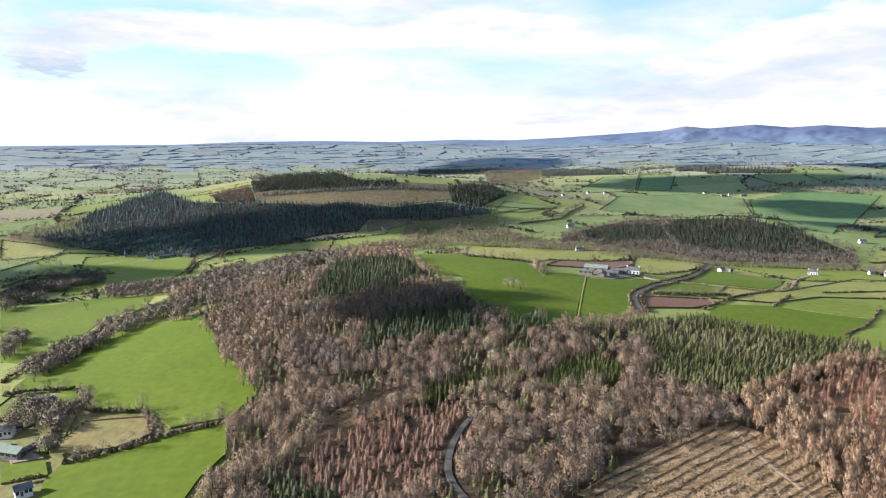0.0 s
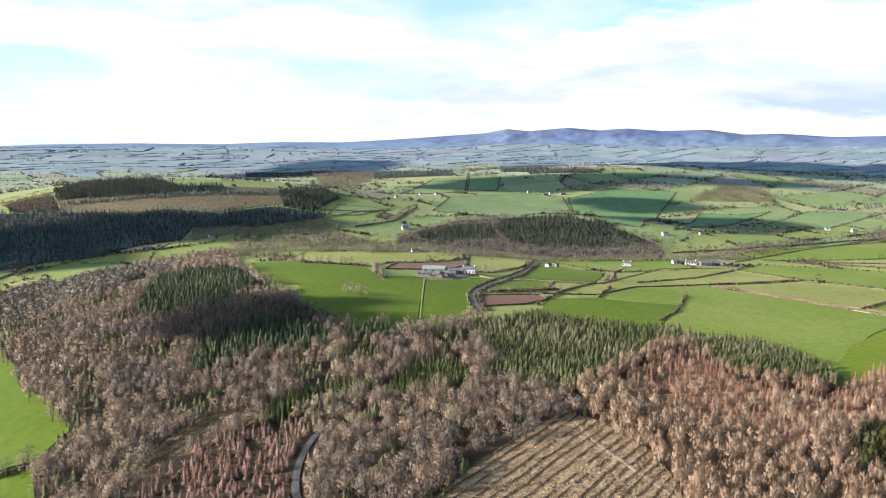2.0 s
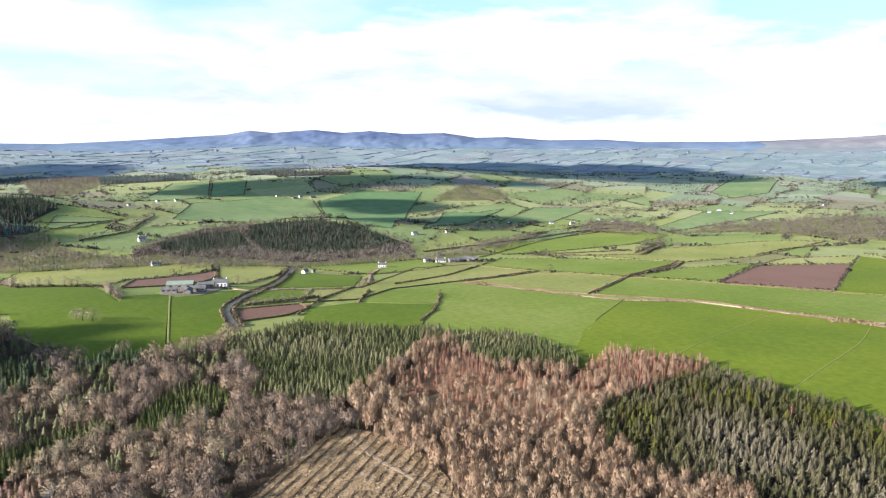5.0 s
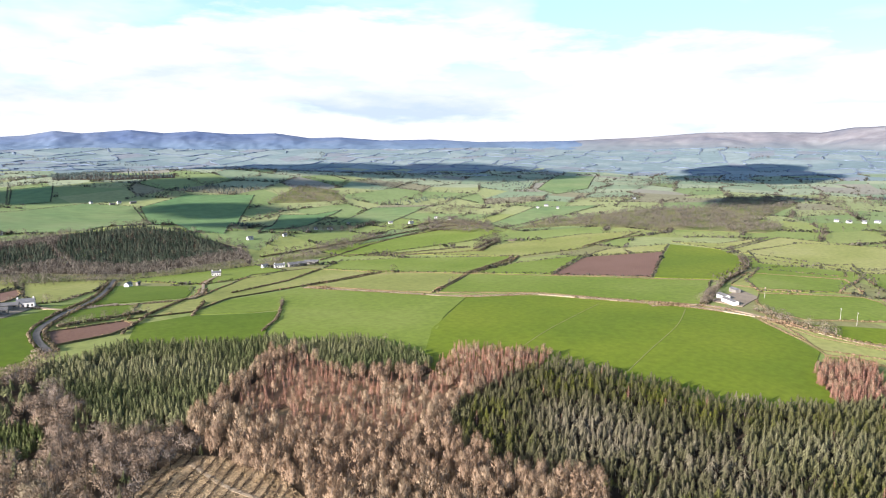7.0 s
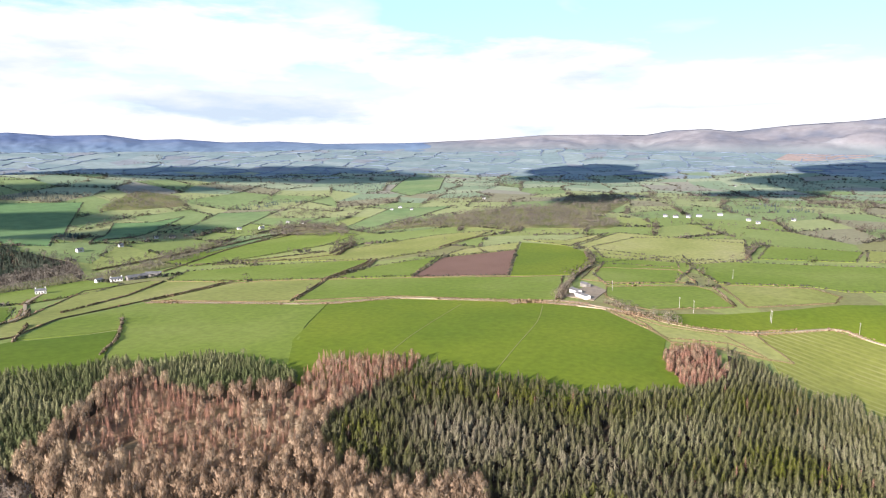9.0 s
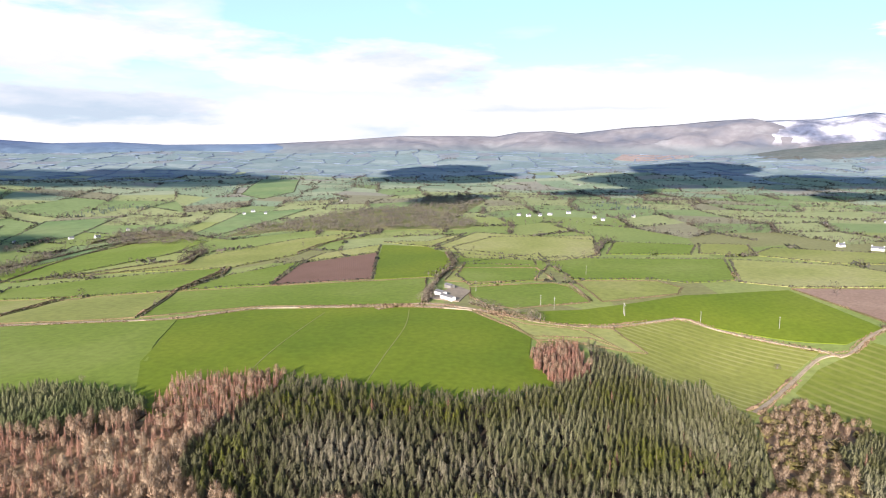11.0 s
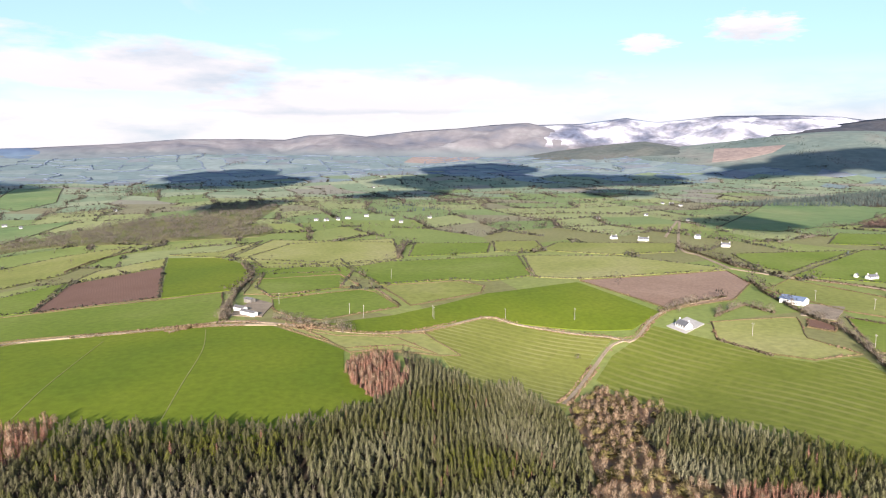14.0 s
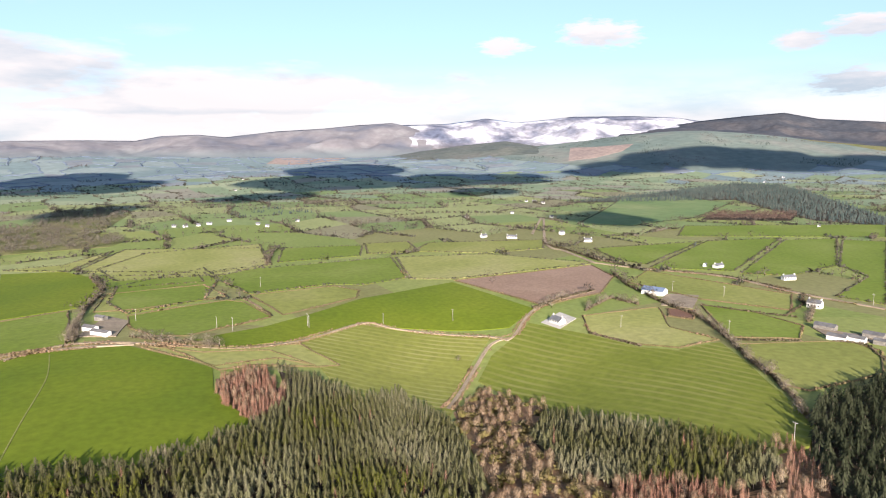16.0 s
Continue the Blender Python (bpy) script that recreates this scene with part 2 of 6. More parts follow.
MAT = {
    "grass_bright": material("grass_bright", [(0.072, 0.12, 0.008), (0.086, 0.134, 0.009), (0.104, 0.15, 0.014)], 0.012, 0.25, mottle=0.13),
    "grass_deep": material("grass_deep", [(0.094, 0.14, 0.009), (0.116, 0.159, 0.01), (0.14, 0.176, 0.014)], 0.010, 0.25, mottle=0.14),
    "yard": material("trodden_yard", [(0.192, 0.158, 0.115), (0.27, 0.221, 0.167)], 0.1, 0.8, mottle=0.2),
    "grass": material("grass_pasture", [(0.173, 0.193, 0.048), (0.206, 0.222, 0.059), (0.246, 0.246, 0.084)], 0.010, 0.2, mottle=0.16),
    "grass_pale": material("grass_pale", [(0.217, 0.233, 0.065), (0.257, 0.264, 0.085), (0.293, 0.282, 0.119)], 0.012, 0.2, mottle=0.16),
    "grass_green": material("grass_meadow", [(0.119, 0.17, 0.02), (0.141, 0.189, 0.029), (0.17, 0.21, 0.044)], 0.011, 0.22, mottle=0.14),
    "grass_striped": material("grass_mown", [(0.165, 0.183, 0.035), (0.192, 0.205, 0.045)], 0.012, 0.2, mottle=0.14, stripes=(-110, 7.0, (0.34, 0.31, 0.13))),
    "grass_striped_long": material("grass_mown_long", [(0.125, 0.155, 0.02), (0.152, 0.175, 0.028)], 0.012, 0.2, mottle=0.14, stripes=(-146, 8.0, (0.25, 0.245, 0.085))),
    "grass_worn": material("grass_worn", [(0.15, 0.14, 0.05), (0.20, 0.17, 0.075)], 0.03, 0.3, mottle=0.2),
    "plough": material("ploughed_soil", [(0.15, 0.085, 0.06), (0.19, 0.11, 0.08)], 0.02, 0.6, mottle=0.15, stripes=(25, 2.2, (0.13, 0.075, 0.055))),
    "plough_pale": material("dry_tilled_soil", [(0.24, 0.16, 0.115), (0.29, 0.20, 0.145)], 0.02, 0.4, mottle=0.15),
    # brown litter, darkened so that gaps between the trees look shaded
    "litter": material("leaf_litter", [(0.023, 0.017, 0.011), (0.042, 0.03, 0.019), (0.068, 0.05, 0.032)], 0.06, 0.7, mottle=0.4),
    "rough": material("rough_grass", [(0.10, 0.12, 0.03), (0.16, 0.16, 0.06), (0.19, 0.16, 0.085)], 0.02, 0.3, mottle=0.25),
    "tarmac": material("asphalt", [(0.075, 0.073, 0.07), (0.11, 0.106, 0.10)], 0.2, 3.0, mottle=0.15),
    "gravel": material("gravel_track", [(0.25, 0.195, 0.135), (0.33, 0.265, 0.185)], 0.1, 1.2, mottle=0.3),
    "bark": material("bark", [(0.16, 0.13, 0.10), (0.24, 0.20, 0.16)], 0.5, 4.0, mottle=0.3),
    "needles": material("spruce_needles", [(0.069, 0.074, 0.011), (0.069, 0.068, 0.026), (0.107, 0.105, 0.052), (0.155, 0.145, 0.087)], 0.05, 1.0, by="tint", mottle=0.35),
    "needles_green": material("green_spruce_needles", [(0.073, 0.077, 0.012), (0.054, 0.054, 0.023), (0.084, 0.078, 0.043), (0.135, 0.118, 0.08)], 0.05, 1.0, by="tint", mottle=0.4),
    "needles_dark": material("dark_needles", [(0.064, 0.077, 0.029), (0.101, 0.106, 0.046), (0.151, 0.148, 0.077)], 0.05, 1.0, by="tint", mottle=0.35),
    "needles_pine": material("pine_needles", [(0.042, 0.058, 0.017), (0.062, 0.078, 0.023), (0.09, 0.10, 0.036)], 0.05, 1.0, by="tint", mottle=0.35),
    "twigs": material("bare_twigs", [(0.165, 0.142, 0.121), (0.23, 0.178, 0.138), (0.275, 0.2, 0.14), (0.3, 0.25, 0.17)], 0.05, 1.0, by="tint", mottle=0.15, sheer=0.43),
    "twigs_pale": material("pale_bare_twigs", [(0.259, 0.176, 0.118), (0.338, 0.233, 0.155), (0.369, 0.282, 0.189)], 0.05, 1.0, by="tint", mottle=0.15, sheer=0.43),
    "larch": material("larch_twigs", [(0.189, 0.092, 0.063), (0.255, 0.128, 0.088), (0.274, 0.16, 0.11)], 0.05, 1.0, by="tint", mottle=0.25, sheer=0.65),
    "scrub": material("scrub_twigs", [(0.19, 0.126, 0.077), (0.266, 0.184, 0.117), (0.209, 0.184, 0.068)], 0.05, 1.0, by="tint", mottle=0.3),
    "hedge": material("hedge_leaves", [(0.085, 0.075, 0.042), (0.14, 0.112, 0.07), (0.19, 0.15, 0.10)], 0.05, 1.0, by="tint", mottle=0.3),
    "bank": material("dry_grass_bank", [(0.094, 0.083, 0.035), (0.144, 0.109, 0.059)], 0.05, 0.8, mottle=0.3),
    "white": material("white_render", [(0.60, 0.59, 0.565), (0.68, 0.67, 0.65)], 0.4, 3.0, mottle=0.04),
    "slate": material("slate_roof", [(0.10, 0.105, 0.115), (0.15, 0.155, 0.165)], 0.4, 2.0, rough=0.6, mottle=0.15),
    "grey_sheet": material("fibre_cement", [(0.085, 0.085, 0.09), (0.15, 0.15, 0.15)], 0.3, 1.5, mottle=0.12),
    "hedge_far": material("far_hedge_leaves", [(0.049, 0.053, 0.038), (0.079, 0.074, 0.053), (0.116, 0.099, 0.075)], 0.05, 0.4, by="tint", mottle=0.3),
    "twigs_far": material("far_twigs", [(0.072, 0.061, 0.051), (0.128, 0.104, 0.083)], 0.05, 0.4, by="tint", mottle=0.3),
    # leaf colour of the farthest hedges and trees is a painted haze blue-grey
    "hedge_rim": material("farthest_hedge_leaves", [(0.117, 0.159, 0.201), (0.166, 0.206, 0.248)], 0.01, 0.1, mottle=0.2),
    "twigs_single": material("single_tree_twigs", [(0.16, 0.13, 0.10), (0.25, 0.205, 0.16), (0.27, 0.24, 0.16)], 0.05, 1.0, by="object", mottle=0.25, sheer=0.6),
    # pasture greens blued for haze; the darker copy also holds soft cloud shade
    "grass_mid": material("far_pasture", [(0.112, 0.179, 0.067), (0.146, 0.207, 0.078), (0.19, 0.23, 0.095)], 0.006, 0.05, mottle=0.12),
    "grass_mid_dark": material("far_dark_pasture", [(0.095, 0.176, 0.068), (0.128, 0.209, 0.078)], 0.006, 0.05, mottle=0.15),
    "brash": material("felled_ground", [(0.195, 0.137, 0.078), (0.286, 0.208, 0.12), (0.377, 0.28, 0.169)], 0.22, 1.3, bump=0.4, mottle=0.45),
    "brash_heap": material("cut_branches", [(0.045, 0.032, 0.024), (0.085, 0.06, 0.042)], 0.5, 3.0, mottle=0.3),
    "heather": material("heath_hilltop", [(0.10, 0.075, 0.045), (0.14, 0.12, 0.06)], 0.02, 0.2, mottle=0.3),
    # blue and heather ranges: distance haze is mixed into colour and foot
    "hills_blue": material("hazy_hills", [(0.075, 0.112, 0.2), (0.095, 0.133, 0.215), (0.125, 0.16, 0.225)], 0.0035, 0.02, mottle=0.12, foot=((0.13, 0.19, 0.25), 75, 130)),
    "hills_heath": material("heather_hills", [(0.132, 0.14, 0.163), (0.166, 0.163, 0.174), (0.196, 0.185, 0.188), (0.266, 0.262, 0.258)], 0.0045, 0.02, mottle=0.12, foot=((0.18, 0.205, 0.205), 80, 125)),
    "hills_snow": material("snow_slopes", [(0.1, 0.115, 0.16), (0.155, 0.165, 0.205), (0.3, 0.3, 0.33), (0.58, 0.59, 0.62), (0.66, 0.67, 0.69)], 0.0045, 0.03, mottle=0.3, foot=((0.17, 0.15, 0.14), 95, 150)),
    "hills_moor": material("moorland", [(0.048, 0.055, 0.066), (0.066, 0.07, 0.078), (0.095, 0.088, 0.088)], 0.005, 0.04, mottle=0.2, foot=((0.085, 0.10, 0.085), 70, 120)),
    "cloud": material("cloud_vapour", [(0.78, 0.79, 0.80), (0.85, 0.85, 0.85)], 0.01, 0.05, mottle=0.05),
    "glass": material("window_glass", [(0.02, 0.025, 0.03), (0.04, 0.045, 0.05)], 0.5, 2.0, rough=0.15, mottle=0.1),
    "door": material("painted_door", [(0.06, 0.05, 0.045), (0.09, 0.07, 0.06)], 0.5, 2.0, rough=0.5, mottle=0.1),
    "pole": material("weathered_pole", [(0.26, 0.24, 0.21), (0.36, 0.33, 0.30)], 0.5, 2.0, mottle=0.15),
    "green_sheet": material("green_metal_roof", [(0.16, 0.22, 0.17), (0.22, 0.28, 0.23)], 0.3, 1.5, rough=0.5, mottle=0.12),
    "blue_sheet": material("blue_metal_roof", [(0.10, 0.15, 0.24), (0.16, 0.20, 0.28)], 0.3, 1.5, rough=0.5, mottle=0.12),
    # conifers far off and on the hill: haze put in as bluer needles
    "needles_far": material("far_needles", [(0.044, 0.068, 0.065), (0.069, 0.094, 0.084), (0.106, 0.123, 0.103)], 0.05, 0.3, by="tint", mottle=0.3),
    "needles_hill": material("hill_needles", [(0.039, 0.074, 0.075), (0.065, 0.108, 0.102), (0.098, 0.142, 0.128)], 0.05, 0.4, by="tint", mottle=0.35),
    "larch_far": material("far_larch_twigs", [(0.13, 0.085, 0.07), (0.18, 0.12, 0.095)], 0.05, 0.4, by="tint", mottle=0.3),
    # dark fir green, taken darker still to carry the shade over that stand
    "needles_fir": material("fir_needles", [(0.017, 0.022, 0.01), (0.027, 0.032, 0.016), (0.042, 0.047, 0.025)], 0.05, 1.0, by="tint", mottle=0.35),
    "twigs_belt": material("belt_twigs", [(0.12, 0.108, 0.09), (0.17, 0.15, 0.12), (0.21, 0.19, 0.145)], 0.05, 0.8, by="tint", mottle=0.25, sheer=0.65),
    "hills_low": material("rounded_hill", [(0.09, 0.105, 0.092), (0.115, 0.128, 0.108), (0.14, 0.14, 0.12)], 0.006, 0.04, mottle=0.2),
    "needles_wood": material("hilltop_needles", [(0.036, 0.052, 0.026), (0.056, 0.074, 0.038), (0.085, 0.10, 0.056)], 0.05, 1.0, by="tint", mottle=0.35),
    "heath_red": material("red_moor_grass", [(0.24, 0.19, 0.165), (0.31, 0.24, 0.20)], 0.006, 0.05, mottle=0.2),
    "snow_field": material("lying_snow", [(0.75, 0.77, 0.80), (0.86, 0.87, 0.88)], 0.01, 0.1, mottle=0.06),
    "forecourt": material("pale_concrete", [(0.36, 0.345, 0.32), (0.46, 0.44, 0.41)], 0.3, 2.0, mottle=0.12),
    "needles_mid": material("mound_needles", [(0.023, 0.035, 0.023), (0.035, 0.048, 0.032), (0.055, 0.066, 0.046)], 0.05, 0.5, by="tint", mottle=0.35),
    "twigs_valley": material("valley_twigs", [(0.1, 0.092, 0.08), (0.155, 0.135, 0.112), (0.185, 0.165, 0.135)], 0.05, 0.5, by="tint", mottle=0.35),
    "bracken": material("dead_bracken", [(0.15, 0.09, 0.052), (0.23, 0.14, 0.082), (0.21, 0.155, 0.085)], 0.08, 0.8, bump=0.3, mottle=0.4),
    "path_grass": material("trodden_grass", [(0.17, 0.19, 0.05), (0.21, 0.215, 0.075)], 0.1, 0.8, mottle=0.15),
    "young_larch": material("young_larch_twigs", [(0.20, 0.115, 0.088), (0.27, 0.165, 0.125), (0.25, 0.19, 0.125)], 0.05, 1.0, by="tint", mottle=0.25, sheer=0.65),
    "olive": material("olive_bush_leaves", [(0.072, 0.065, 0.023), (0.111, 0.097, 0.032), (0.17, 0.137, 0.054)], 0.05, 1.0, by="tint", mottle=0.3),
    "stone": material("stone_wall", [(0.15, 0.14, 0.125), (0.24, 0.225, 0.20)], 0.5, 2.0, mottle=0.25),
}

# base colours turn paler and bluer with distance: haze painted into them
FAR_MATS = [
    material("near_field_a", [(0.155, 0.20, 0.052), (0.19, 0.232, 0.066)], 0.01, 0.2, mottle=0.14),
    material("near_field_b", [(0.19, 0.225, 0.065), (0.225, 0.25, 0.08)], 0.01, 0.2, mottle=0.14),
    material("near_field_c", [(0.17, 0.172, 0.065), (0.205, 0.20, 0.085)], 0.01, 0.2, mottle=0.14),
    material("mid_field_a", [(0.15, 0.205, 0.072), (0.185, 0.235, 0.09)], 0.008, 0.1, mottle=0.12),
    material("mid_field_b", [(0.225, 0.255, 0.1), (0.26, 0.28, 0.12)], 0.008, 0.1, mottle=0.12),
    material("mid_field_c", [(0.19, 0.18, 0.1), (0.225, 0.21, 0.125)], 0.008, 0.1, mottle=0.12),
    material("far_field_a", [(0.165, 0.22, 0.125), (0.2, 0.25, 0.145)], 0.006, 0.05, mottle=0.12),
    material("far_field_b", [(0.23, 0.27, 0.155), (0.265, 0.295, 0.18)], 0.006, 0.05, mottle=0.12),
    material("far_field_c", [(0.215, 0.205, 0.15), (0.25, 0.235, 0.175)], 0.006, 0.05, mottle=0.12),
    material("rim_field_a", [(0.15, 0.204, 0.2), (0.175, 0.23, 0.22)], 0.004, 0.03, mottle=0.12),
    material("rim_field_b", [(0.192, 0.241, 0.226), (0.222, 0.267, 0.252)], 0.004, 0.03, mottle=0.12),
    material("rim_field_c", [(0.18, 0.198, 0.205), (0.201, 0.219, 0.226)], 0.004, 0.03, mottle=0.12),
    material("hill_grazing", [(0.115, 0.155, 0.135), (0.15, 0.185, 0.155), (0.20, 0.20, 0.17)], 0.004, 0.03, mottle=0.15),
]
# ---- the lie of the land ----
HUB = (15.0, 30.0)   # middle of the flight, for the far rim


def bump(x, y, cx, cy, sx, sy, turn=0.0):
    c, s = math.cos(radians(turn)), math.sin(radians(turn))
    u, v = (x - cx) * c + (y - cy) * s, (y - cy) * c - (x - cx) * s
    return np.exp(-0.5 * ((u / sx) ** 2 + (v / sy) ** 2))


def smooth(a, b, v):
    k = np.clip((v - a) / (b - a), 0, 1)
    return k * k * (3 - 2 * k)


def height(x, y):
    """Height of the ground in metres."""
    x, y = np.asarray(x, float), np.asarray(y, float)
    z = 12 * bump(x, y, 360, 260, 260, 220) + 14 * bump(x, y, 90, 560, 170, 150)
    z = z - 34 * bump(x, y, 760, 1020, 420, 330, 30) - 20 * bump(x, y, 430, -20, 90, 70)
    z = z + 62 * bump(x, y, -170, 1300, 270, 200) + 26 * bump(x, y, -60, 560, 130, 160)
    z = z - 22 * bump(x, y, -380, 420, 230, 300) - 24 * bump(x, y, -330, 900, 350, 180)
    z = z + 26 * bump(x, y, 520, 1020, 150, 90, -25) + 55 * bump(x, y, 900, 1750, 420, 260, -20)
    z = z + 118 * bump(x, y, 3080, -1760, 560, 420, 60)
    r = np.hypot(x - HUB[0], y - HUB[1])
    dip = np.radians(3.38 + (0.85 - 3.38) * np.clip((r - 2200) / 1450, 0, 1) + 0.45 * np.clip((r - 3650) / 1000, 0, 1))
    z = z + np.where(r > 2200, 130 - r * np.tan(dip), 0)
    z = z + 6 * np.sin(x / 210 + 1.3) * np.sin(y / 260 + 0.4) * smooth(900, 1800, r)
    z = z + 9 * np.sin(x / 330 + 0.7 * np.sin(y / 500)) * np.sin(y / 410 + 2.0) * smooth(1600, 2600, r)
    return z


# ---- builders ----


def arrays_mesh(name, verts, tris, slots, mats, tint=None, normals=None):
    """A mesh from arrays of vertices, triangles, material slots, and a tint and a normal for each vertex."""
    me = bpy.data.meshes.new(name)
    nv, nt = len(verts), len(tris)
    me.vertices.add(nv)
    me.vertices.foreach_set("co", np.ascontiguousarray(verts, np.float32).ravel())
    me.loops.add(nt * 3)
    me.loops.foreach_set("vertex_index", np.ascontiguousarray(tris, np.int32).ravel())
    me.polygons.add(nt)
    me.polygons.foreach_set("loop_start", np.arange(0, nt * 3, 3, dtype=np.int32))
    me.polygons.foreach_set("material_index", np.ascontiguousarray(slots, np.int32))
    for m in mats:
        me.materials.append(m)
    if tint is not None:
        me.attributes.new("tint", "FLOAT", "POINT").data.foreach_set("value", np.ascontiguousarray(tint, np.float32))
    me.update(calc_edges=True)
    if normals is not None:
        me.polygons.foreach_set("use_smooth", np.ones(nt, bool))
        me.normals_split_custom_set_from_vertices(np.ascontiguousarray(normals, np.float32))
    return me


def inside(px, py, ring):
    """Which of the points lie inside the ring."""
    hit = np.zeros(len(px), bool)
    for (x0, y0), (x1, y1) in zip(ring, ring[1:] + ring[:1]):
        if y0 != y1:
            hit ^= ((y0 > py) != (y1 > py)) & (px < (x1 - x0) * (py - y0) / (y1 - y0) + x0)
    return hit


def drape(name, ring, mat, lift, cell):
    """A patch of ground with that outline, laid on the land."""
    bm = bmesh.new()
    bm.faces.new([bm.verts.new((x, y, 0)) for x, y in ring])
    bmesh.ops.triangulate(bm, faces=bm.faces[:])
    xs, ys = [q[0] for q in ring], [q[1] for q in ring]
    for axis, lo, hi in ((0, min(xs), max(xs)), (1, min(ys), max(ys))):
        for k in range(int(lo // cell) + 1, int(hi // cell) + 1):
            co, no = [0, 0, 0], [0, 0, 0]
            co[axis], no[axis] = k * cell, 1
            bmesh.ops.bisect_plane(bm, geom=bm.verts[:] + bm.edges[:] + bm.faces[:], plane_co=co, plane_no=no)
    for v in bm.verts:
        v.co.z = float(height(v.co.x, v.co.y)) + lift
    for f in bm.faces:
        f.smooth = True
        if f.normal.z < 0:
            f.normal_flip()
    bm.normal_update()
    for f in bm.faces:
        if f.normal.z < 0:
            f.normal_flip()
    rim = [e for e in bm.edges if len(e.link_faces) == 1]
    for e in rim:
        e.smooth = False
    low = bmesh.ops.extrude_edge_only(bm, edges=rim)["geom"]      # the sod's edge, down into the ground
    for v in low:
        if isinstance(v, bmesh.types.BMVert):
            v.co.z -= lift + 1.6
        elif isinstance(v, bmesh.types.BMFace):
            v.smooth = False
    me = bpy.data.meshes.new(name)
    bm.to_mesh(me)
    bm.free()
    me.materials.append(mat)
    return new(name, me)


EDGES = []      # outlines that get a low bank
CLEAR = []      # open patches inside the woods
RINGS = []      # outlines already in use, so that the far fields leave them free
FIELD_LABEL = {
    "grass_bright": "bright green sown grass field in low sun", "grass": "green grazed pasture between banks", "grass_green": "fresh green meadow between hedges", "grass_deep": "large deep green field of young cereal", "yard": "bare trodden yard of pale grit", "forecourt": "pale concrete forecourt round a bungalow",
    "grass_pale": "pale yellowish green rough pasture field", "grass_worn": "worn brownish paddock behind a tree-lined hedge",
    "plough": "freshly ploughed reddish brown field", "plough_pale": "dry pale brown tilled field", "grass_striped": "mown green field with pale curved stripes",
    "grass_striped_long": "long mown green field with pale stripes", "grass_mid": "distant green pasture on a gentle slope", "grass_mid_dark": "distant dark green pasture",
    "heath_red": "reddish brown moor grass below the hills", "snow_field": "patch of lying snow on a hillside",
    "brash": "felled woodland patch strewn with pale brash", "heather": "brown heathy hilltop between plantations", "bracken": "rusty dead bracken on an open slope"}


def soften(ring, step=14.0, sway=1.2):
    """The ring with its long sides cut up and slightly wavering."""
    out = []
    for (x0, y0), (x1, y1) in zip(ring, ring[1:] + ring[:1]):
        n = max(1, int(math.hypot(x1 - x0, y1 - y0) / step))
        for i in range(n):
            k = i / n
            x, y = x0 + (x1 - x0) * k, y0 + (y1 - y0) * k
            if i:
                x, y = x + sway * noise.noise((x / 30, y / 30, 1)), y + sway * noise.noise((x / 30, y / 30, 7))
            out.append((x, y))
    return out


def field(kind, ring):
    RINGS.append(ring)
    ob = drape("field", soften(ring), MAT[kind], 0.05 + 0.0025 * len(RINGS) + (0.1 if kind in ("brash", "bracken") else 0), 16.0)
    tagged(ob, FIELD_LABEL[kind], "field", kind="structure")
    if kind in ("brash", "bracken"):
        CLEAR.append(ring)
    elif kind not in ("heather", "heath_red", "snow_field", "grass_bright", "grass_striped", "grass_striped_long", "grass_deep", "yard", "forecourt") and ring[0] != (234, 474):
        EDGES.append(ring)


def ribbon(name, line, wide, mat, lift):
    """A strip along a smooth line, laid on the land."""
    pts = [Vector((*q, 0)) for q in line]
    fine = []
    for i in range(len(pts) - 1):
        a, b, c, d = pts[max(i - 1, 0)], pts[i], pts[i + 1], pts[min(i + 2, len(pts) - 1)]
        n = max(2, int((c - b).length / 5))
        for k in range(n):
            s = k / n
            fine.append(0.5 * (2 * b + (c - a) * s + (2 * a - 5 * b + 4 * c - d) * s * s + (3 * b - a - 3 * c + d) * s ** 3))
    fine.append(pts[-1])
    bm, rows = bmesh.new(), []
    for i, q in enumerate(fine):
        way_on = (fine[min(i + 1, len(fine) - 1)] - fine[max(i - 1, 0)]).normalized()
        side = Vector((-way_on.y, way_on.x, 0)) * wide / 2
        z = float(height(q.x, q.y)) + lift
        rows.append([bm.verts.new((q.x + s * side.x, q.y + s * side.y, z - d)) for s, d in ((1.3, 1.6), (1, 0), (0, -0.04), (-1, 0), (-1.3, 1.6))])
    for r0, r1 in zip(rows, rows[1:]):
        for j in range(4):
            bm.faces.new((r0[j], r1[j], r1[j + 1], r0[j + 1]))
    bmesh.ops.recalc_face_normals(bm, faces=bm.faces[:])
    me = bpy.data.meshes.new(name)
    bm.to_mesh(me)
    bm.free()
    me.materials.append(mat)
    return new(name, me), fine


WAYS = []


def way(kind, wide, line):
    mat = MAT[{"road": "tarmac", "path": "path_grass"}.get(kind, "gravel")]
    lift = {"path": 0.25, "cart_track": 0.55}.get(kind, 0.5)
    ob, fine = ribbon(kind, line, wide, mat, lift)
    WAYS.append((fine, wide))
    tagged(ob, {"road": "narrow grey asphalt country road", "lane": "pale gravel farm lane between banks", "track": "worn farm track across the grass", "path": "faint trodden line across a field", "cart_track": "rutted track across the felled ground"}[kind], "road", kind="structure")


# plant shapes: vertices, triangles and the slot of each triangle (0 wood, 1 foliage)


